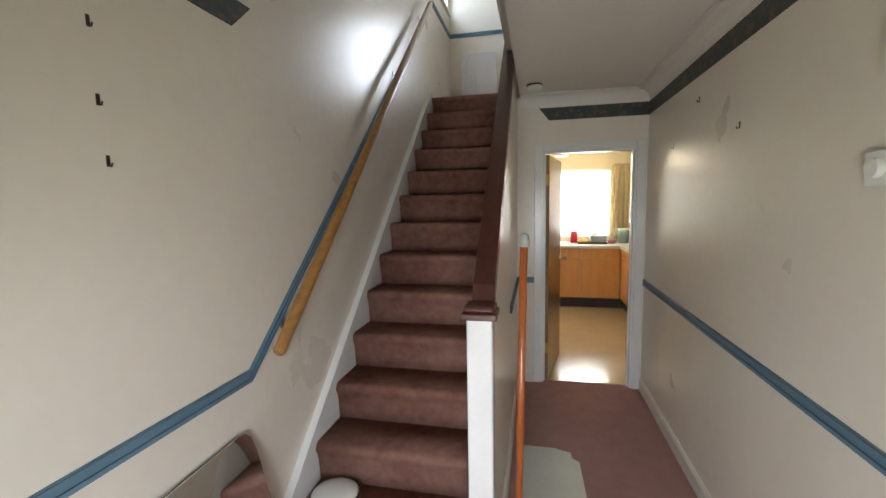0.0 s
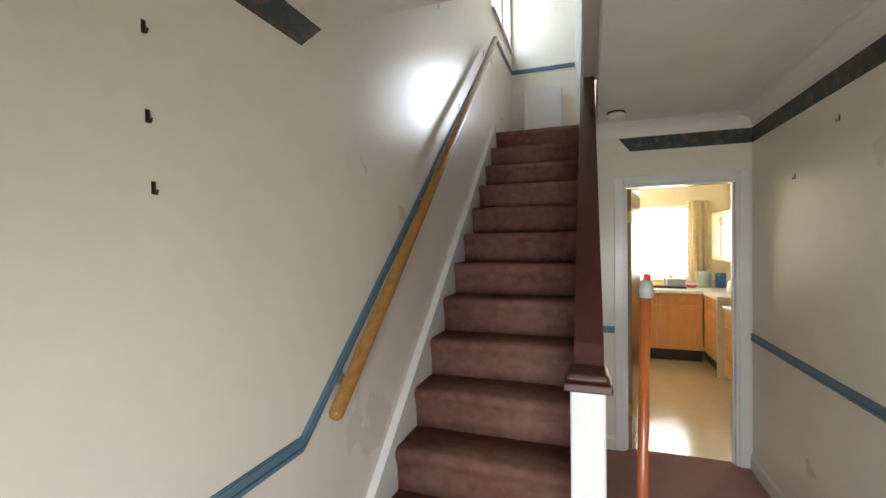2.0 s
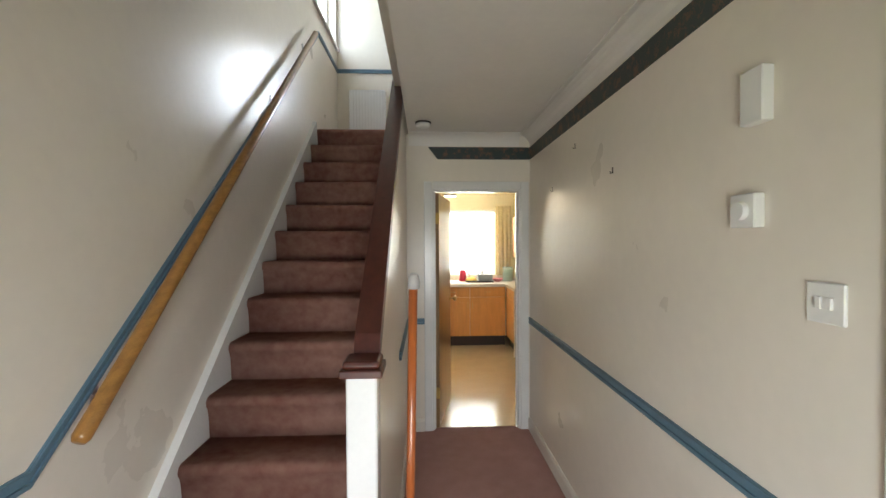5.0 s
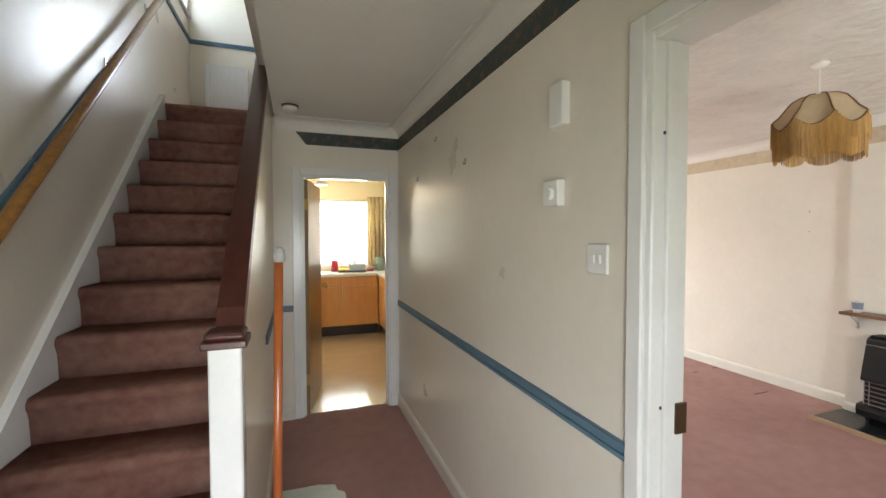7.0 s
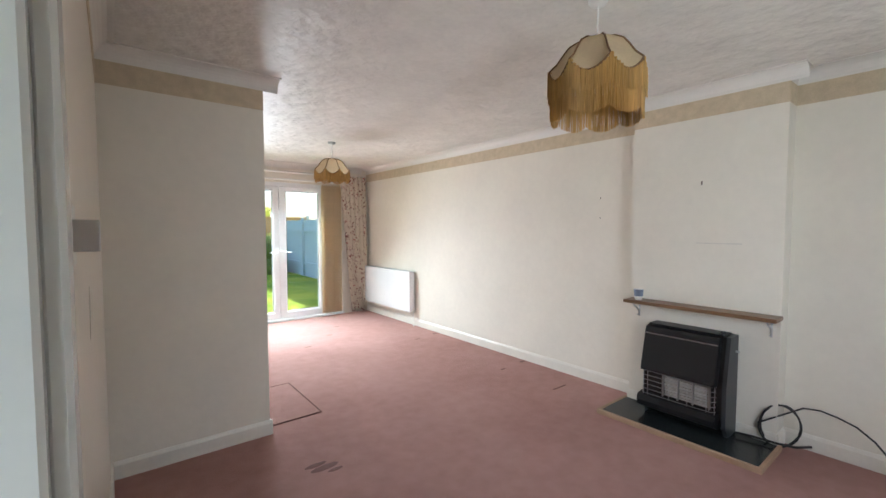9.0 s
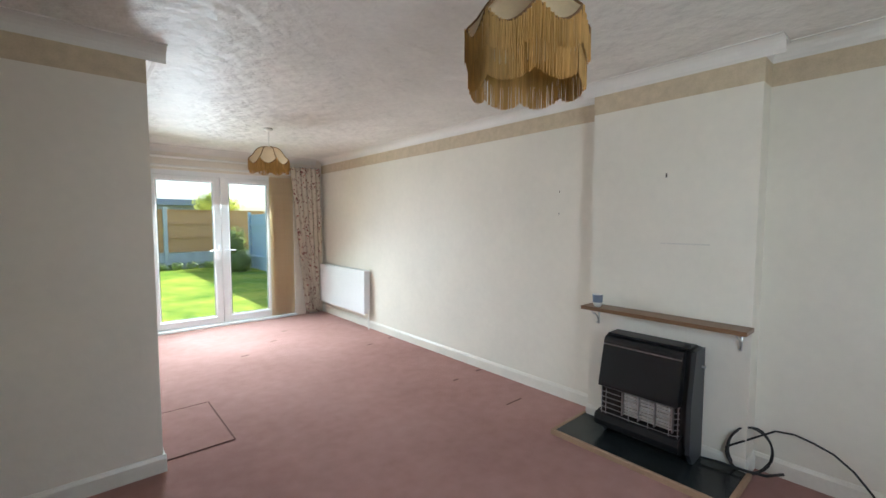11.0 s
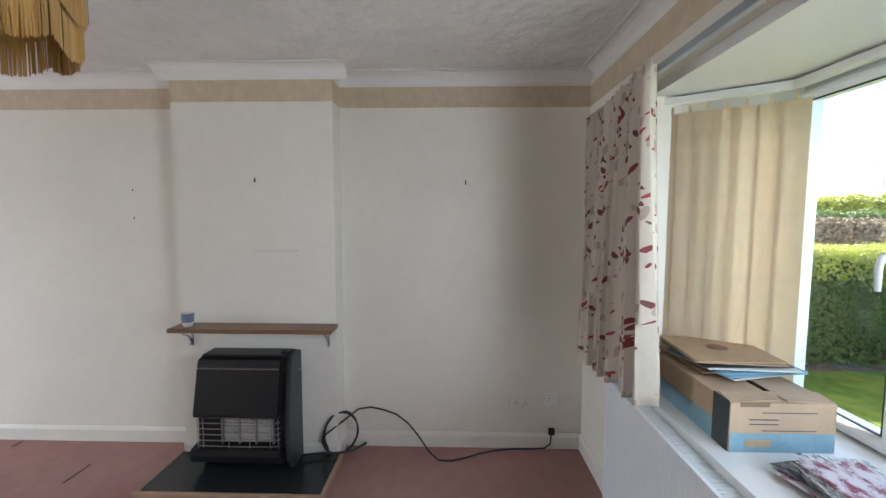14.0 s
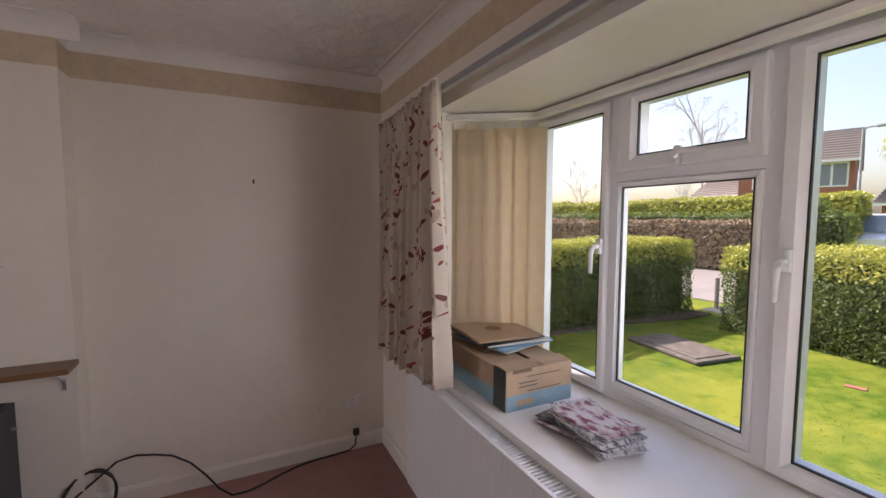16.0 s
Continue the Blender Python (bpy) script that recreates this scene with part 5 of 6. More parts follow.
part("plug", boxes((4.535, 4.562, -0.235, -0.195, 0.105, 0.15), bevel=0.006, seg=2), RUBBER, cab, "black plug")


def plate(name, axis, face, out, a, z, w, h, label, cat, d=0.009, bits=()):
    e = thing(name, *((face, a, z) if axis == "x" else (a, face, z)), label, cat)

    def bx(c0, c1, p, q, r, s, b):
        c0, c1 = sorted((face + out * c0, face + out * c1))
        return boxes(((c0, c1, p, q, r, s) if axis == "x" else (p, q, c0, c1, r, s)), bevel=b)
    part("plate", bx(0, d, a - w / 2, a + w / 2, z - h / 2, z + h / 2, 0.003), PLASTIC, e)
    for nm, da, dz, ww, hh, dd, m in bits:
        if nm == "dial":
            bm_ = lathe([(0, 0), (ww / 2, 0), (ww / 2 - 0.002, dd), (0, dd)], 24)
            bm_.transform(pose(face + out * d, a + da, z + dz, 0, 90 * out, 0))
            part(nm, bm_, m, e)
            continue
        part(nm, bx(d - 0.001, d + dd, a + da - ww / 2, a + da + ww / 2, z + dz - hh / 2, z + dz + hh / 2, 0.001), m, e)
    return e


HOLE = [("rocker", -0.03, 0.02, 0.012, 0.018, 0.004, PLASTIC), ("rocker", 0.03, 0.02, 0.012, 0.018, 0.004, PLASTIC)] + [("pin_hole", s * 0.03 + dx, -0.012 + dz, 0.006, 0.006, 0.0008, DARK) for s in (-1, 1) for dx, dz in ((0, 0.012), (-0.011, -0.006), (0.011, -0.006))]
plate("wall_socket", "x", XE, -1, -0.205, 0.33, 0.086, 0.086, "white wall socket on the cream wall", "socket", bits=[h for h in HOLE if h[1] > 0.0][:1] + [("pin_hole", 0, 0.01, 0.006, 0.006, 0.0008, DARK), ("pin_hole", 0.01, -0.01, 0.006, 0.006, 0.0008, DARK)])
painted = plate("wall_socket", "x", XE, -1, -0.015, 0.318, 0.146, 0.086, "painted-over double wall socket", "socket", bits=HOLE)
for ch in painted.children:
    if ch.name.startswith(("plate", "rocker")):
        ch.data.materials[0] = WALL
plate("light_switch", "x", XR, -1, 0.997, 1.423, 0.088, 0.088, "white light switch by the door", "light switch", bits=[("rocker", -0.012, 0, 0.014, 0.026, 0.006, PLASTIC), ("rocker", 0.012, 0, 0.014, 0.026, 0.006, PLASTIC)])
plate("light_switch", "x", XH, 1, 1.03, 1.42, 0.07, 0.07, "steel dimmer switch beside the living room door", "light switch", bits=[("knob", 0, 0, 0.034, 0.034, 0.022, STEEL)])
plate("thermostat", "x", XR, -1, 1.207, 1.634, 0.085, 0.088, "white room thermostat with a round dial", "thermostat", d=0.03, bits=[("dial", 0.0, 0.0, 0.05, 0.05, 0.014, PLASTIC)])
plate("alarm_box", "x", XR, -1, 1.178, 1.922, 0.075, 0.138, "white wall-mounted sensor box", "sensor", d=0.032)


def picture_hook(x, y, z, axis="x", out=1, size=0.8):
    bm = boxes((-0.001, 0.001, -0.006, 0.006, -0.018, 0.018))
    tube([(0.001, 0, -0.014), (0.012, 0, -0.018), (0.016, 0, -0.006)], 0.003, 6, bm)
    lathe([(0, 0), (0.004, 0), (0.004, 0.004), (0, 0.004)], 8, 0.002, 0, 0.010, bm)
    bm.transform(pose(x, y, z, 0, 0, 0 if out > 0 else 180) @ Matrix.Scale(size, 4))
    return tagged(link("picture_hook", bm, mat("dark_hook_metal", (0.08, 0.06, 0.05), 0.4, 0.9) if "dark_hook_metal" not in MATS else MATS["dark_hook_metal"]), "small dark metal picture hook on the wall", "picture hook", group="picture hooks")


for y, z in ((0.825, 2.036), (0.830, 1.847), (0.840, 1.694)):
    picture_hook(XL + 0.001, y, z)
for y, z in ((2.028, 1.879), (2.510, 2.097), (2.930, 1.902)):
    picture_hook(XR - 0.001, y, z, out=-1)
for x, y, z in ((XB - 0.001, 1.636, 1.75), (XE - 0.001, 0.355, 1.746), (XE - 0.001, 2.52, 1.70), (XE - 0.001, 2.52, 1.52)):
    picture_hook(x, y, z, out=-1, size=0.4 if y > 2 else 0.75)

# ---- hall things ----
sm = thing("smoke_alarm", 0.070, 3.20, CZ, "round white ceiling smoke alarm with dark vents", "smoke alarm")
part("base", lathe([(0, 0), (0.058, 0), (0.058, -0.010), (0, -0.010)], 28, 0.070, 3.20, CZ), DARK, sm, smooth=False)
part("cover", lathe([(0.0, -0.010), (0.052, -0.010), (0.055, -0.022), (0.045, -0.034), (0.02, -0.038), (0, -0.038)], 28, 0.070, 3.20, CZ), PLASTIC, sm, smooth=True)
REDPINE = mat("red_varnished_pole", (0.45, 0.115, 0.025), 0.3, var=0.2, scale=3, stretch=(10, 10, 1), coat=0.4)
pole = thing("wooden_pole", 0.04, 1.52, 0, "red-varnished wooden pole with grey end, against the stair panel", "pole")
part("shaft", tube([(0.020, 1.50, 0.0), (0.030, 1.495, 0.7), (0.043, 1.488, 1.42)], 0.0145, 12), REDPINE, pole, smooth=True)
part("end_cap", lathe([(0, -0.03), (0.018, -0.03), (0.020, -0.01), (0.016, 0.012), (0.008, 0.02), (0, 0.021)], 14, 0.045, 1.488, 1.435), mat("grey_rubber", (0.42, 0.40, 0.38), 0.6), pole, "grey rubber end cap", smooth=True)
MIRROR = mat("mirror_silver", (0.85, 0.87, 0.85), 0.03, 1.0, var=0.01)
mir = thing("mirror", XL + 0.05, 0.85, 0, "frameless grey mirror leaning against the hall wall", "mirror")
ol = [(0.10, 0.0), (1.27, 0.0), (1.265, 0.66), (1.255, 0.715), (1.235, 0.738), (1.20, 0.745), (0.10, 0.72)]
bm = prism(ol, "x", 0, 0.006)
bm.transform(Matrix.Translation((XL + 0.20, 0, 0.004)) @ Matrix.Rotation(radians(-14.0), 4, "Y"))
part("glass", bm, MIRROR, mir)
bm = prism([(a, b) for a, b in ol], "x", -0.008, -0.001)
bm.transform(Matrix.Translation((XL + 0.20, 0, 0.004)) @ Matrix.Rotation(radians(-14.0), 4, "Y"))
part("backing", bm, DARK, mir, "dark backing board")
bowl = thing("bowl", -0.815, 1.590, RISE, "white round bowl with a dark base on the bottom stair", "bowl")
part("body", lathe([(0, 0.002), (0.08, 0.002), (0.112, 0.025), (0.118, 0.040), (0.108, 0.042), (0, 0.042)], 30, -0.815, 1.590, RISE), mat("dark_bowl", (0.05, 0.03, 0.028), 0.4), bowl, smooth=True)
part("lid", lathe([(0, 0.060), (0.06, 0.058), (0.100, 0.050), (0.108, 0.043), (0, 0.043)], 30, -0.815, 1.590, RISE), PLASTIC, bowl, "white lid", smooth=True)
SAGE = mat("sage_grey_paint", (0.50, 0.52, 0.46), 0.45, var=0.06, scale=5)
brd = thing("board", 0.17, 2.2, 0, "pale grey-green panel with notched corners on the hall floor", "board")
part("panel", prism([(0.005, 1.75), (0.40, 1.75), (0.395, 1.80), (0.36, 1.81), (0.345, 2.40), (0.305, 2.43), (0.30, 2.49), (0.26, 2.50), (0.21, 2.52), (0.005, 2.52)], "z", 0.0, 0.02), SAGE, brd)
_keep = LEAF
LEAF = KCURT
curtain("curtain", (1.20, YR - 0.06), (1.46, YR - 0.06), 1.0, 2.12, 4, 0.025, "plain yellow kitchen curtain, drawn to the side", seed=21)
LEAF = _keep
kv = slats("vertical_blind", (-0.14, YR + 0.05), (1.25, YR + 0.05), 17, 1.01, 2.03, 24, "white vertical blind across the kitchen window", fabric=NET)
head_rail(kv, (-0.15, YR + 0.05), (1.26, YR + 0.05), 2.03)

# carpet patch and furniture marks
tagged(link("carpet_patch", boxes((1.945, 2.335, 3.515, 4.27, 0.0, 0.006), bevel=0.003), CARPET), "cut rectangle of pink carpet with raised edges", "carpet", kind="structure")
EDGE = mat("frayed_carpet_edge", (0.26, 0.13, 0.11), 0.95, var=0.25, scale=30, bump=0.5, bscale=200)
for i, q in enumerate(((1.938, 1.947, 3.51, 4.275), (2.333, 2.343, 3.51, 4.275), (1.947, 2.333, 3.506, 3.516), (1.947, 2.333, 4.268, 4.278))):
    tagged(link("carpet_seam", boxes((*q, 0.0, 0.0085), bevel=0.002), EDGE), "dark frayed cut edge of the carpet patch", "carpet", kind="structure")
DENT = mat("carpet_dent", (0.20, 0.095, 0.08), 0.95, var=0.15, scale=20)
for x, y, s in ((2.057, 2.776, 0.065), (2.02, 2.83, 0.05), (2.10, 2.72, 0.035), (4.506, 4.889, 0.03), (2.916, 5.327, 0.035), (3.623, 6.08, 0.03), (4.162, 4.807, 0.03), (4.176, 3.321, 0.028), (4.512, 3.359, 0.03), (3.35, 5.7, 0.03)):
    bm = lathe([(0, 0.0022), (s * 0.6, 0.002), (s, 0.0004), (s, 0), (0, 0)], 9)
    bm.transform(pose(x, y, 0.0, 0, 0, 40 * s) @ Matrix.Diagonal((1.4, 0.45, 1, 1)))
    tagged(link("carpet_mark", bm, DENT), "dark furniture dent worn into the carpet", "mark", kind="structure")
bm = boxes((4.12, 4.3, 2.66, 2.672, 0.0, 0.003))
tagged(link("carpet_seam", bm, DENT), "short seam line in the carpet", "seam", kind="structure")
tagged(link("wall_mark", boxes((XB - 0.001, XB, 1.38, 1.66, 1.316, 1.324)), mat("grey_scuff", (0.69, 0.65, 0.58), 0.5)), "faint scuff line on the chimney breast", "mark", kind="structure")

# ---- outdoors ----
GZ = -0.2
GRASS = mat("lawn_grass", (0.21, 0.225, 0.03), 0.9, var=0.2, scale=0.9, bump=0.2, bscale=60, col2=(0.065, 0.12, 0.012), edge=(0.36, 0.62), spec=0.05)
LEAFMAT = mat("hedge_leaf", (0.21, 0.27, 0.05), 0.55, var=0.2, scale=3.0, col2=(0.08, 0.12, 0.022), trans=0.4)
# Yellow foliage; also puts sunlight into the colour of the clipped hedge tops.
LEAFTOP = mat("yellow_and_sunlit_leaf", (0.52, 0.50, 0.07), 0.5, var=0.12, scale=3.0, col2=(0.32, 0.34, 0.045), trans=0.3)
TWIG = mat("brown_hedge_twig", (0.44, 0.31, 0.17), 0.8, var=0.25, scale=6, col2=(0.16, 0.115, 0.075))
BARK = mat("grey_bark", (0.30, 0.27, 0.25), 0.9, var=0.2, scale=5)
# Bark of the far trees, lightened to paint in the haze of distance.
HAZEBARK = mat("haze_pale_bark", (0.66, 0.63, 0.60), 0.9, var=0.1, scale=5)
# Hedge cores: leaf tones darkened to give the shade behind the leaves.
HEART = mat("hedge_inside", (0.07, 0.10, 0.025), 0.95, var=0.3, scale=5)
HEARTS = {"yellow_and_sunlit_leaf": mat("yellow_hedge_inside", (0.26, 0.26, 0.04), 0.95, var=0.3, scale=5), "brown_hedge_twig": mat("twiggy_hedge_inside", (0.17, 0.12, 0.08), 0.95, var=0.3, scale=9)}
PAVE = mat("pale_paving", (0.27, 0.23, 0.20), 0.85, var=0.1, scale=3, bump=0.2, bscale=50)
ROAD = mat("asphalt", (0.06, 0.06, 0.062), 0.9, var=0.15, scale=6, bump=0.3, bscale=90)
CONC = mat("concrete", (0.36, 0.37, 0.37), 0.9, var=0.15, scale=4, bump=0.3, bscale=60)
STONE = mat("slab_stone", (0.21, 0.18, 0.15), 1.0, var=0.3, scale=9, col2=(0.11, 0.09, 0.075), bump=0.6, bscale=35, spec=0.03)
FENCEWOOD = mat("orange_fence_wood", (0.40, 0.22, 0.09), 0.8, var=0.15, scale=3, stretch=(1, 1, 9))
FENCEGREY = mat("blue_grey_fence_paint", (0.33, 0.40, 0.44), 0.8, var=0.12, scale=4, stretch=(9, 9, 1))
BRICK = mat("red_brick", (0.45, 0.17, 0.11), 0.85, var=0.18, scale=6, bump=0.3, bscale=30)
ROOFT = mat("brown_roof_tile", (0.36, 0.30, 0.26), 0.85, var=0.15, scale=4)
GLASSDARK = mat("far_window_glass", (0.22, 0.27, 0.32), 0.1, var=0.1)
tagged(link("ground", boxes((-250, 250, -250, 250, GZ - 0.1, GZ)), GRASS), "lawn grass reaching into the distance", "ground", kind="structure")


def scatter(name, n, points, normals, size, material, parent, label="", aspect=0.55, seed=1, lean=0.5):
    """Many small leaves on given places, as one mesh."""
    r = np.random.RandomState(seed)
    P, Nn = np.asarray(points), np.asarray(normals)
    d = Nn + r.normal(0, lean, P.shape)
    d /= np.linalg.norm(d, axis=1)[:, None]
    u = np.cross(d, r.normal(0, 1, P.shape))
    u /= np.linalg.norm(u, axis=1)[:, None]
    w = np.cross(d, u)
    s = size * r.uniform(0.6, 1.3, (len(P), 1))
    quad = np.stack([P - u * s, P + w * s * aspect, P + u * s, P - w * s * aspect], 1).reshape(-1, 3)
    me = bpy.data.meshes.new(name)
    me.from_pydata(quad.tolist(), [], np.arange(len(quad)).reshape(-1, 4).tolist())
    me.materials.append(material)
    o = new(name, me)
    o.parent = parent
    o.matrix_parent_inverse = parent.matrix_world.inverted()
    o["kind"] = "stuff"
    if label:
        o["label"] = label
    return o


def hedge(name, p0, p1, width, z1, label, density, size, mats, seed, bump=0.06, top_mat=None, round_end=0.25):
    """A clipped hedge along a plan line: a solid core coloured as inner shade, and leaves over its uneven skin."""
    d = Vector((p1[0] - p0[0], p1[1] - p0[1], 0))
    L = d.length
    ang = math.atan2(d.y, d.x)
    e = thing(name, (p0[0] + p1[0]) / 2, (p0[1] + p1[1]) / 2, GZ, label, "hedge", rz=math.degrees(ang))
    M = pose(p0[0], p0[1], GZ, 0, 0, math.degrees(ang))
    H = z1 - GZ
    bm = bmesh.new()
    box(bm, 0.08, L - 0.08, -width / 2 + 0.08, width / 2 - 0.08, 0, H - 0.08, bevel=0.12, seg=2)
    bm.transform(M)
    part("shade_core", bm, HEARTS.get(mats.name, HEART), e, "solid inner core, coloured dark as shade between the leaves")
    r = np.random.RandomState(seed)
    faces = [("f", L * H, 0), ("b", L * H, 1), ("t", L * width, 2), ("e0", width * H, 3), ("e1", width * H, 4)]
    side, top = [], []
    for nm, area, k in faces:
        n = int(area * density)
        a, b = r.uniform(0, 1, n), r.uniform(0, 1, n)
        if k in (0, 1):
            s = -1 if k == 0 else 1
            P = np.stack([a * L, np.full(n, s * width / 2), b * H], 1)
            N_ = np.tile((0, s, 0.25), (n, 1))
        elif k == 2:
            P = np.stack([a * L, (b - 0.5) * width, np.full(n, H)], 1)
            N_ = np.tile((0, 0, 1.0), (n, 1))
        else:
            s = -1 if k == 3 else 1
            P = np.stack([np.full(n, 0 if k == 3 else L), (a - 0.5) * width, b * H], 1)
            N_ = np.tile((s, 0, 0.25), (n, 1))
        off = np.array([noise.noise(Vector((p[0] * 1.3 + seed, p[1] * 1.3, p[2] * 1.6))) for p in P.tolist()]) * bump + r.normal(0, 0.025, n)
        # rounded shoulders
        ez = np.clip((P[:, 2] - (H - round_end)) / round_end, 0, 1)
        P[:, 1] *= 1 - 0.5 * (ez ** 2) * round_end / (width / 2) * (k in (0, 1))
        if k == 2:
            ey = np.clip((np.abs(P[:, 1]) - (width / 2 - round_end)) / round_end, 0, 1)
            P[:, 2] -= 0.45 * round_end * ey ** 2
            ex = np.clip(np.maximum(round_end - P[:, 0], P[:, 0] - L + round_end) / round_end, 0, 1)
            P[:, 2] -= 0.45 * round_end * ex ** 2
        P = P + N_ * off[:, None]
        m3 = np.array(M.to_3x3())
        P = P @ m3.T + np.array(M.translation)
        N_ = N_ @ m3.T
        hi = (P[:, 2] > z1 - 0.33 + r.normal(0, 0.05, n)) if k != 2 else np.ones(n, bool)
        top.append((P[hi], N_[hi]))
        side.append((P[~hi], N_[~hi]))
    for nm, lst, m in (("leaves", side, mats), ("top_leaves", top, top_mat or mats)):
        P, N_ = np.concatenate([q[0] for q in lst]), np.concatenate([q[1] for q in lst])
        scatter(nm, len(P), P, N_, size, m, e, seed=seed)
    return e


# Both front hedges are green; the yellow upper leaves are painted-in sunlight.
hedge("hedge", (7.40, -0.9), (7.40, -7.15), 1.3, 1.14, "clipped green garden hedge, its top coloured yellow for sunlight", 2700, 0.021, LEAFMAT, 2, top_mat=LEAFTOP)
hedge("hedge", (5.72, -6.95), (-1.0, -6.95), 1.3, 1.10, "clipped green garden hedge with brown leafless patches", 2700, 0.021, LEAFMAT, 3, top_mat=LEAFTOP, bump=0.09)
hedge("hedge", (8.6, -15.0), (24.0, -11.2), 1.4, 1.42, "brown winter hedge across the road", 500, 0.05, TWIG, 4, bump=0.12)
hedge("hedge", (8.0, -17.0), (30.0, -13.0), 1.0, 1.70, "dark green hedge behind the brown hedge", 220, 0.06, LEAFMAT, 5, bump=0.2)
hedge("hedge", (9.2, -21.5), (34.0, -19.5), 1.5, 2.50, "tall yellow-green clipped hedge", 160, 0.08, LEAFTOP, 6, bump=0.2)
hedge("conifer_hedge", (9.2, -16.6), (9.9, -16.6), 0.8, 2.18, "yellow-green clipped conifer by the lane", 420, 0.05, LEAFTOP, 7, bump=0.2, round_end=0.5)
hedge("conifer_hedge", (8.75, -17.2), (9.15, -17.2), 0.7, 2.15, "dark green clipped conifer by the lane", 420, 0.05, LEAFMAT, 8, bump=0.2, round_end=0.5)
tagged(link("road", boxes((-60, 60, -13.6, -8.4, GZ, GZ + 0.015)), PAVE), "pale paved lane beyond the hedges", "road", kind="structure")
tagged(link("path", boxes((5.5, 6.75, -8.4, -7.4, GZ, GZ + 0.012)), ROAD), "dark slate chippings by the gateway", "path", kind="structure")
slab = thing("manhole_slab", 5.4, -4.8, GZ, "weathered concrete inspection slab set in the lawn", "slab")
bm = boxes((-0.56, 0.56, -0.36, 0.36, 0, 0.045), bevel=0.012)
box(bm, -0.47, 0.47, -0.28, 0.28, 0.045, 0.056, bevel=0.006)
bm.transform(pose(5.37, -4.79, GZ, 0, 0, -8))
part("slab", bm, STONE, slab)
bm = boxes((-0.085, 0.085, -0.045, 0.045, 0, 0.012), bevel=0.005)
bm.transform(pose(3.75, -5.2, GZ, 0, 0, 12))
tagged(link("paving_brick", bm, BRICK), "red brick lying in the lawn", "brick")
tagged(link("gate_post", boxes((6.64, 6.70, -7.83, -7.77, GZ, 0.40), bevel=0.008), BARK), "short wooden post by the gateway", "post")
SOIL = mat("bare_soil", (0.19, 0.13, 0.085), 1.0, var=0.25, scale=8, bump=0.6, bscale=30, spec=0.05)
tagged(link("flower_bed", prism([(6.6, -1.2), (6.95, -1.2), (6.95, -7.2), (6.4, -7.2), (6.36, -6.5), (6.45, -5.9), (6.62, -5.2), (6.6, -4.0)], "z", GZ, GZ + 0.02), SOIL), "bare soil strip along the hedge", "flower bed", kind="structure")
r = np.random.RandomState(5)
n = 40000
gx, gy = r.uniform(1.5, 7.0, n), r.uniform(-6.4, -1.15, n)
ga = r.uniform(0, 6.28, n)
hh, ln_ = r.uniform(0.003, 0.009, n), r.uniform(-0.02, 0.02, (n, 2))
V = np.stack([np.stack([gx - 0.003 * np.cos(ga), gy - 0.003 * np.sin(ga), np.full(n, GZ)], 1), np.stack([gx + 0.003 * np.cos(ga), gy + 0.003 * np.sin(ga), np.full(n, GZ)], 1), np.stack([gx + ln_[:, 0], gy + ln_[:, 1], GZ + hh], 1)], 1).reshape(-1, 3)
me = bpy.data.meshes.new("grass_blades")
me.from_pydata(V.tolist(), [], np.arange(3 * n).reshape(-1, 3).tolist())
me.materials.append(GRASS)
tagged(new("grass_blades", me), "short green grass blades of the front lawn", "grass", kind="stuff")


def tree(name, x, y, h, seed, label, spread=0.35, levels=4, hang=0.0):
    """A bare winter tree: tapered trunk, limbs and fine twigs."""
    rnd = random.Random(seed)
    e = thing(name, x, y, GZ, label, "tree")
    trunk, twigs = bmesh.new(), bmesh.new()

    def grow(p, d, L, r0, lev):
        q = p + d * L * 0.5 + Vector((rnd.uniform(-1, 1), rnd.uniform(-1, 1), 0)) * L * 0.05
        s = p + d * L
        tube([p, q, s], [r0, r0 * 0.8, r0 * 0.6], 6 if lev < 2 else 3, trunk if lev < 2 else twigs)
        if lev >= levels:
            return
        for k in range(5 if lev else 8):
            f = rnd.uniform(0.35, 1.0)
            b = p + d * L * f
            nd = (d + Vector((rnd.uniform(-1, 1), rnd.uniform(-1, 1), rnd.uniform(-0.3 - hang * lev, 0.7))) * (spread + 0.25 * lev)).normalized()
            grow(b, nd, L * rnd.uniform(0.38, 0.6), r0 * 0.47, lev + 1)
    grow(Vector((x, y, GZ)), Vector((0, 0, 1)), h * 0.62, h * 0.008, 0)
    part("trunk", trunk, HAZEBARK, e)
    t_ = part("twigs", twigs, HAZEBARK, e, "fine bare twigs")
    t_["kind"] = "stuff"
    return e


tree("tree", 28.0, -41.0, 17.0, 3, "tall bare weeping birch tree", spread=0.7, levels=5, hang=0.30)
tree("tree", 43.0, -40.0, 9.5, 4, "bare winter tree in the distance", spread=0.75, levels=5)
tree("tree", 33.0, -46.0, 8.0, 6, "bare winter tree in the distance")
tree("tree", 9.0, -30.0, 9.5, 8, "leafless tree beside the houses")


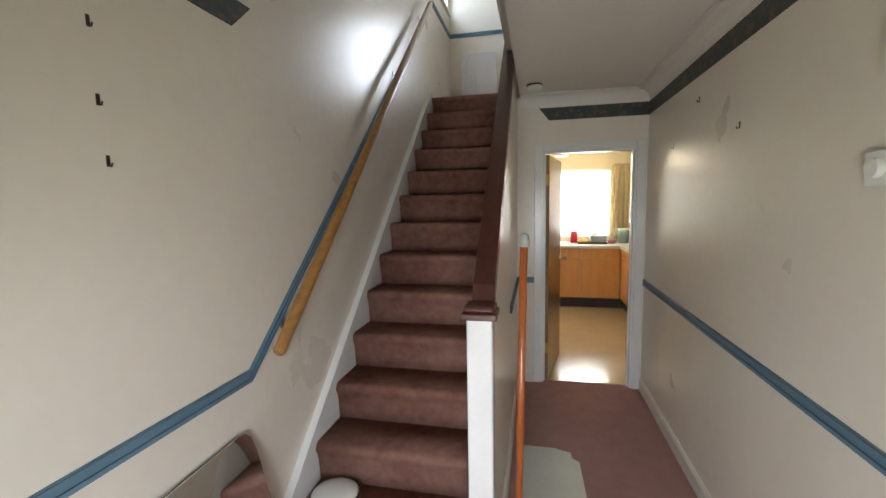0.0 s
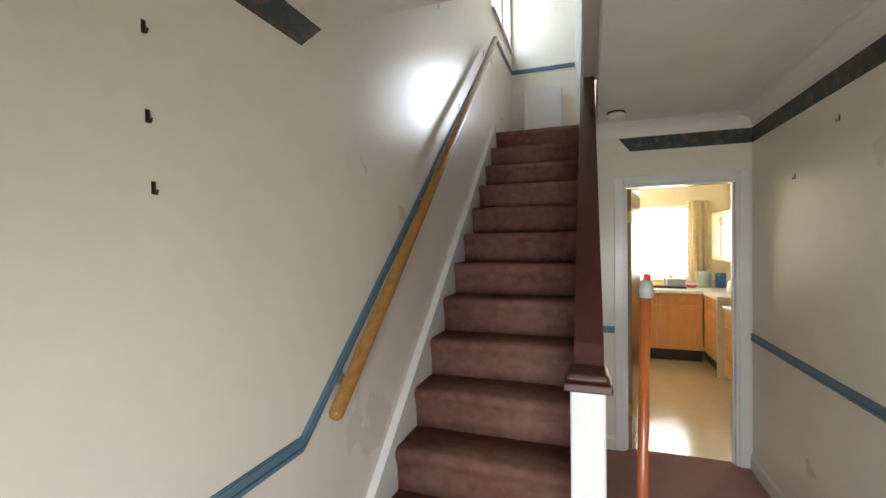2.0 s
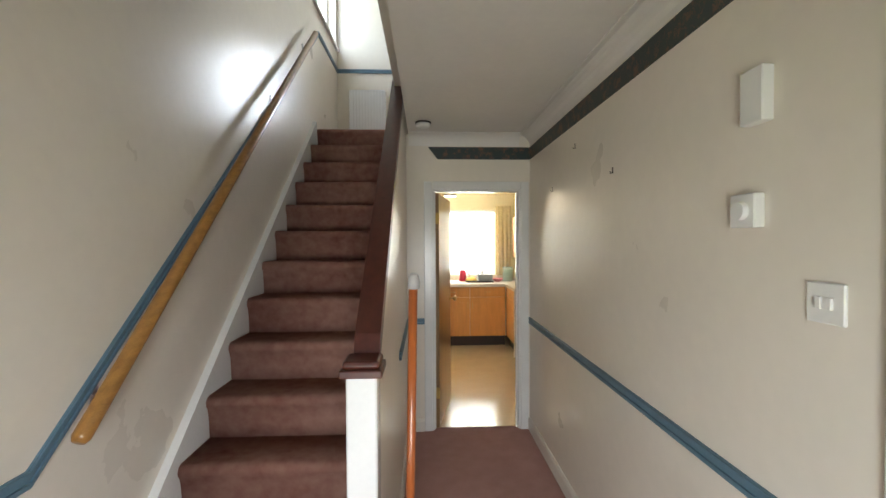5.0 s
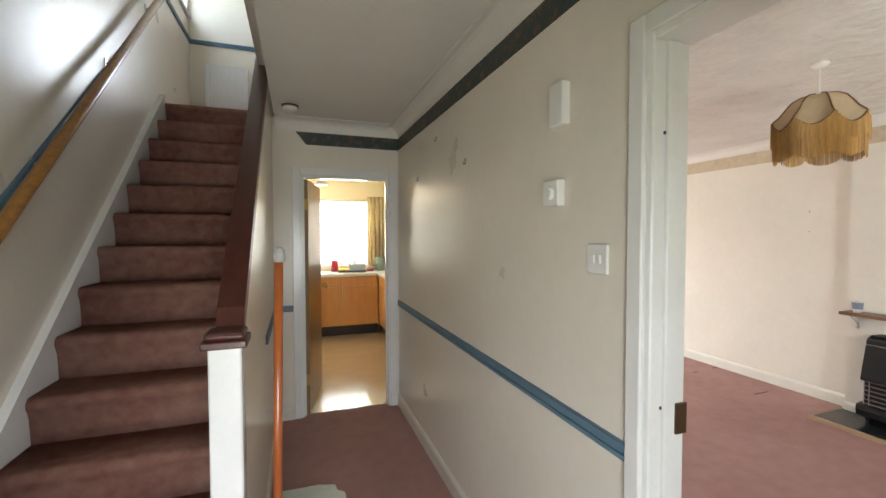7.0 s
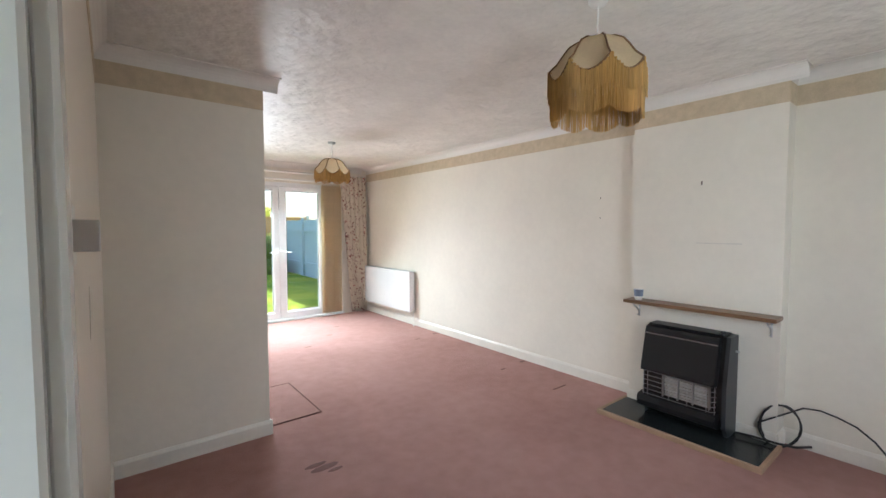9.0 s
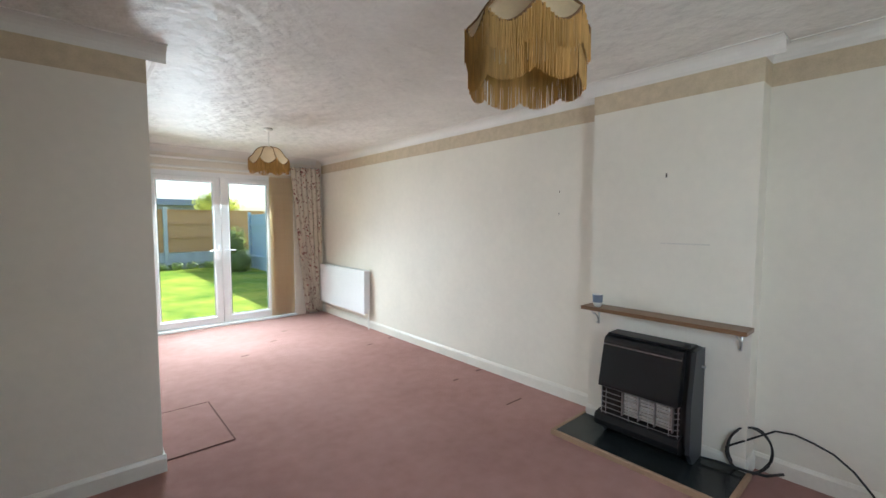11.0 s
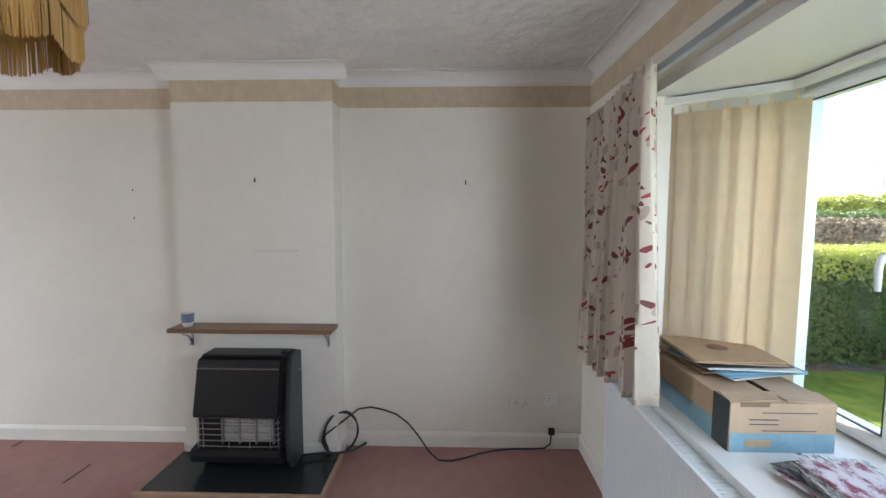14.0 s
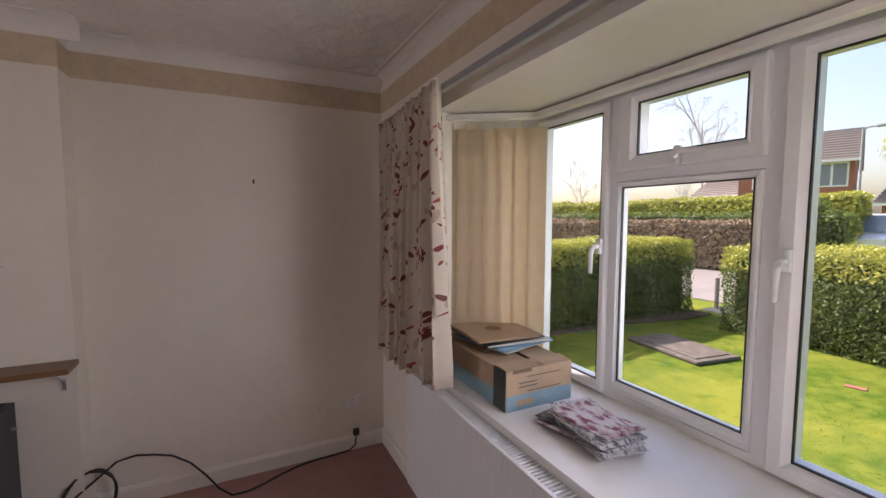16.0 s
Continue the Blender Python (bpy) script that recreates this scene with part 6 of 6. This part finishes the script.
def house(x0, x1, y0, y1, eave, ridge, label, wins, axis="x", wallm=None):
    e = thing("house", (x0 + x1) / 2, (y0 + y1) / 2, GZ, label, "house")
    ym = (y0 + y1) / 2
    part("wall", prism([(y0, GZ), (y1, GZ), (y1, eave), (ym, ridge - 0.15), (y0, eave)], "x", x0, x1), wallm or BRICK, e)
    rf = part("roof", prism([(y0 - 0.4, eave - 0.15), (ym, ridge), (y1 + 0.4, eave - 0.15), (y1 + 0.4, eave), (ym, ridge + 0.15), (y0 - 0.4, eave)], "x", x0 - 0.3, x1 + 0.3), ROOFT, e, "brown tiled roof")
    for k in range(12):
        t = (k + 0.5) / 12
        yy, zz_ = y1 + 0.4 + (ym - y1 - 0.4) * t, eave + (ridge + 0.15 - eave) * t
        part("tile_course", boxes((x0 - 0.3, x1 + 0.3, yy - 0.02, yy + 0.10, zz_ - 0.05, zz_ + 0.06)), ROOFT, rf)
    part("gutter", boxes((x0 - 0.3, x1 + 0.3, y1 + 0.38, y1 + 0.5, eave - 0.2, eave - 0.05)), UPVC, e, "white gutter")
    for a, b, c, d in wins:
        w = part("window", boxes((a, b, y1, y1 + 0.05, c, d)), UPVC, e, "white framed window")
        m_ = (a + b) / 2
        for q0, q1 in ((a + 0.1, m_ - 0.06), (m_ + 0.06, b - 0.1)):
            part("pane", boxes((q0, q1, y1 + 0.05, y1 + 0.06, c + 0.1, d - 0.1)), GLASSDARK, w)
    return e


brick_house = house(14.0, 20.0, -42.0, -34.0, 5.3, 7.6, "red brick house with a brown tiled roof", [(14.25, 15.85, 3.55, 5.1), (17.6, 19.2, 3.55, 5.1), (14.2, 16.0, 0.7, 2.2)])
brick_house.matrix_world = Matrix.Translation((15, -34, 0)) @ Matrix.Rotation(radians(18), 4, "Z") @ Matrix.Translation((-15, 34, 0)) @ brick_house.matrix_world
house(21.2, 27.0, -46.0, -39.0, 3.6, 5.6, "distant low brick house behind the hedge", [(22.0, 24.0, 1.6, 2.9)])
house(8.2, 12.9, -42.0, -35.0, 2.5, 4.4, "brick garage with a dark tiled roof", [(9.6, 12.0, 0.2, 2.1)])
lp = thing("street_lamp", 10.26, -24.0, GZ, "tall grey street lamp", "street lamp")
part("post", tube([(10.26, -24, GZ), (10.26, -24, 1.2), (10.26, -24, 5.4)], [0.09, 0.06, 0.05], 8), CONC, lp)
part("arm", tube([(10.26, -24, 5.35), (10.1, -24, 5.45), (9.8, -24, 5.45)], 0.04, 6), CONC, lp)
part("lantern", boxes((9.55, 9.85, -24.1, -23.9, 5.38, 5.5), bevel=0.03), CONC, lp)
van = thing("van", 9.3, -23.0, GZ, "white van parked by the houses", "van")
VANW = mat("white_van_paint", (0.75, 0.76, 0.78), 0.25, var=0.02, coat=0.5)
part("body", prism([(-25.2, 0.05), (-21.0, 0.05), (-20.9, 0.75), (-21.3, 0.95), (-22.0, 1.65), (-25.2, 1.75)], "x", 8.4, 10.2), VANW, van)
part("windscreen", prism([(-21.29, 1.0), (-21.98, 1.62), (-22.05, 1.62), (-21.36, 1.0)], "x", 8.55, 10.05), GLASSDARK, van).matrix_world = Matrix.Translation((0, 0.03, 0.03))
for yy in (-24.4, -21.9):
    for xx in (8.42, 10.02):
        bm = lathe([(0.0, 0), (0.30, 0), (0.32, 0.04), (0.32, 0.14), (0.30, 0.18), (0, 0.18)], 18)
        bm.transform(pose(xx, yy, GZ + 0.32, 0, 90, 0))
        part("wheel", bm, RUBBER, van)

# back garden
fe = thing("garden_fence", 2.0, 17.5, GZ, "orange timber panel fence between concrete posts", "fence")
for k in range(-1, 6):
    px = 5.68 - 1.83 * k
    part("post", boxes((px - 0.06, px + 0.06, 17.44, 17.56, GZ, 1.94), bevel=0.01), CONC, fe, "pale concrete post")
    if k < 5:
        part("gravel_board", boxes((px - 1.77, px - 0.06, 17.48, 17.53, GZ, 0.38), bevel=0.006), CONC, fe, "pale concrete gravel board")
        for j in range(11):
            z0_ = 0.39 + j * 0.134
            pr = [(17.486, z0_), (17.50, z0_), (17.508, z0_ + 0.133), (17.490, z0_ + 0.133)]
            part("board", prism(pr, "x", px - 1.76, px - 0.07), FENCEWOOD, fe)
        for zz_ in (0.40, 0.88, 1.36, 1.83):
            part("rail", boxes((px - 1.76, px - 0.07, 17.455, 17.475, zz_, zz_ + 0.035)), FENCEWOOD, fe)
ef = thing("garden_fence", 6.28, 12.0, GZ, "blue-grey weathered board fence along the lawn", "fence")
for k in range(62):
    yy = 7.3 + k * 0.146
    part("board", boxes((6.27, 6.29, yy, yy + 0.138, GZ, 1.70 + 0.01 * math.sin(k * 1.7))), FENCEGREY, ef)
for k in range(6):
    part("post", boxes((6.19, 6.27, 7.3 + k * 1.8, 7.4 + k * 1.8, GZ, 1.78), bevel=0.008), FENCEGREY, ef)
for zz_ in (0.2, 1.3):
    part("rail", boxes((6.225, 6.27, 7.3, 16.3, zz_, zz_ + 0.08)), FENCEGREY, ef)
gar = thing("garage", 1.0, 22.0, GZ, "low garage with a flat grey roof behind the fence", "garage")
part("wall", boxes((-6, 5.9, 20.0, 25.0, GZ, 2.08)), CONC, gar)
part("roof", boxes((-6.2, 6.1, 19.8, 25.2, 2.08, 2.34), bevel=0.02), mat("grey_roof_felt", (0.22, 0.24, 0.27), 0.8, var=0.1), gar, "flat grey roof edge")


def bush(name, x, y, z, rx, rz, n, size, m, label, seed):
    e = thing(name, x, y, GZ, label, "bush")
    part("stem", tube([(x, y, GZ), (x + 0.03, y, (z + GZ) / 2), (x, y, z)], [0.04, 0.03, 0.015], 6), BARK, e)
    rr = np.random.RandomState(seed)
    d = rr.normal(0, 1, (n, 3))
    d /= np.linalg.norm(d, axis=1)[:, None]
    q = rr.uniform(0.55, 1.0, (n, 1)) * np.array([1 + 0.35 * noise.noise(Vector(v) * 1.7 + Vector((seed, 0, 0))) for v in d.tolist()])[:, None]
    P = d * q * np.array([rx, rx, rz]) + np.array([x, y, z])
    P[:, 2] = np.maximum(P[:, 2], GZ + 0.02)
    scatter("leaves", n, P, d, size, m, e, seed=seed)
    return e


bush("evergreen_tree", 11.2, -33.0, 6.0, 1.3, 1.9, 2600, 0.10, LEAFTOP, "tall yellow-green evergreen beside the brick house", 9)
bush("bush", 5.65, 18.3, 2.05, 0.85, 0.60, 3200, 0.05, LEAFTOP, "yellow-green leafy bush above the fence", 1)
bush("bush", 5.70, 16.6, 0.55, 0.55, 0.8, 2400, 0.05, LEAFMAT, "dark green shrub in the garden corner", 2)
bush("bush", 5.65, 15.6, 0.1, 0.45, 0.4, 1500, 0.045, LEAFMAT, "low green shrub by the fence", 3)
for k in range(6):
    bush("plant", 2.6 + k * 0.5, 17.25, GZ + 0.12, 0.28, 0.16, 260, 0.035, LEAFMAT, "low green plants along the fence", 20 + k)
tagged(link("patio", boxes((1.5, 5.8, 7.21, 8.1, GZ, GZ + 0.04)), CONC), "grey concrete patio strip outside the doors", "patio", kind="structure")
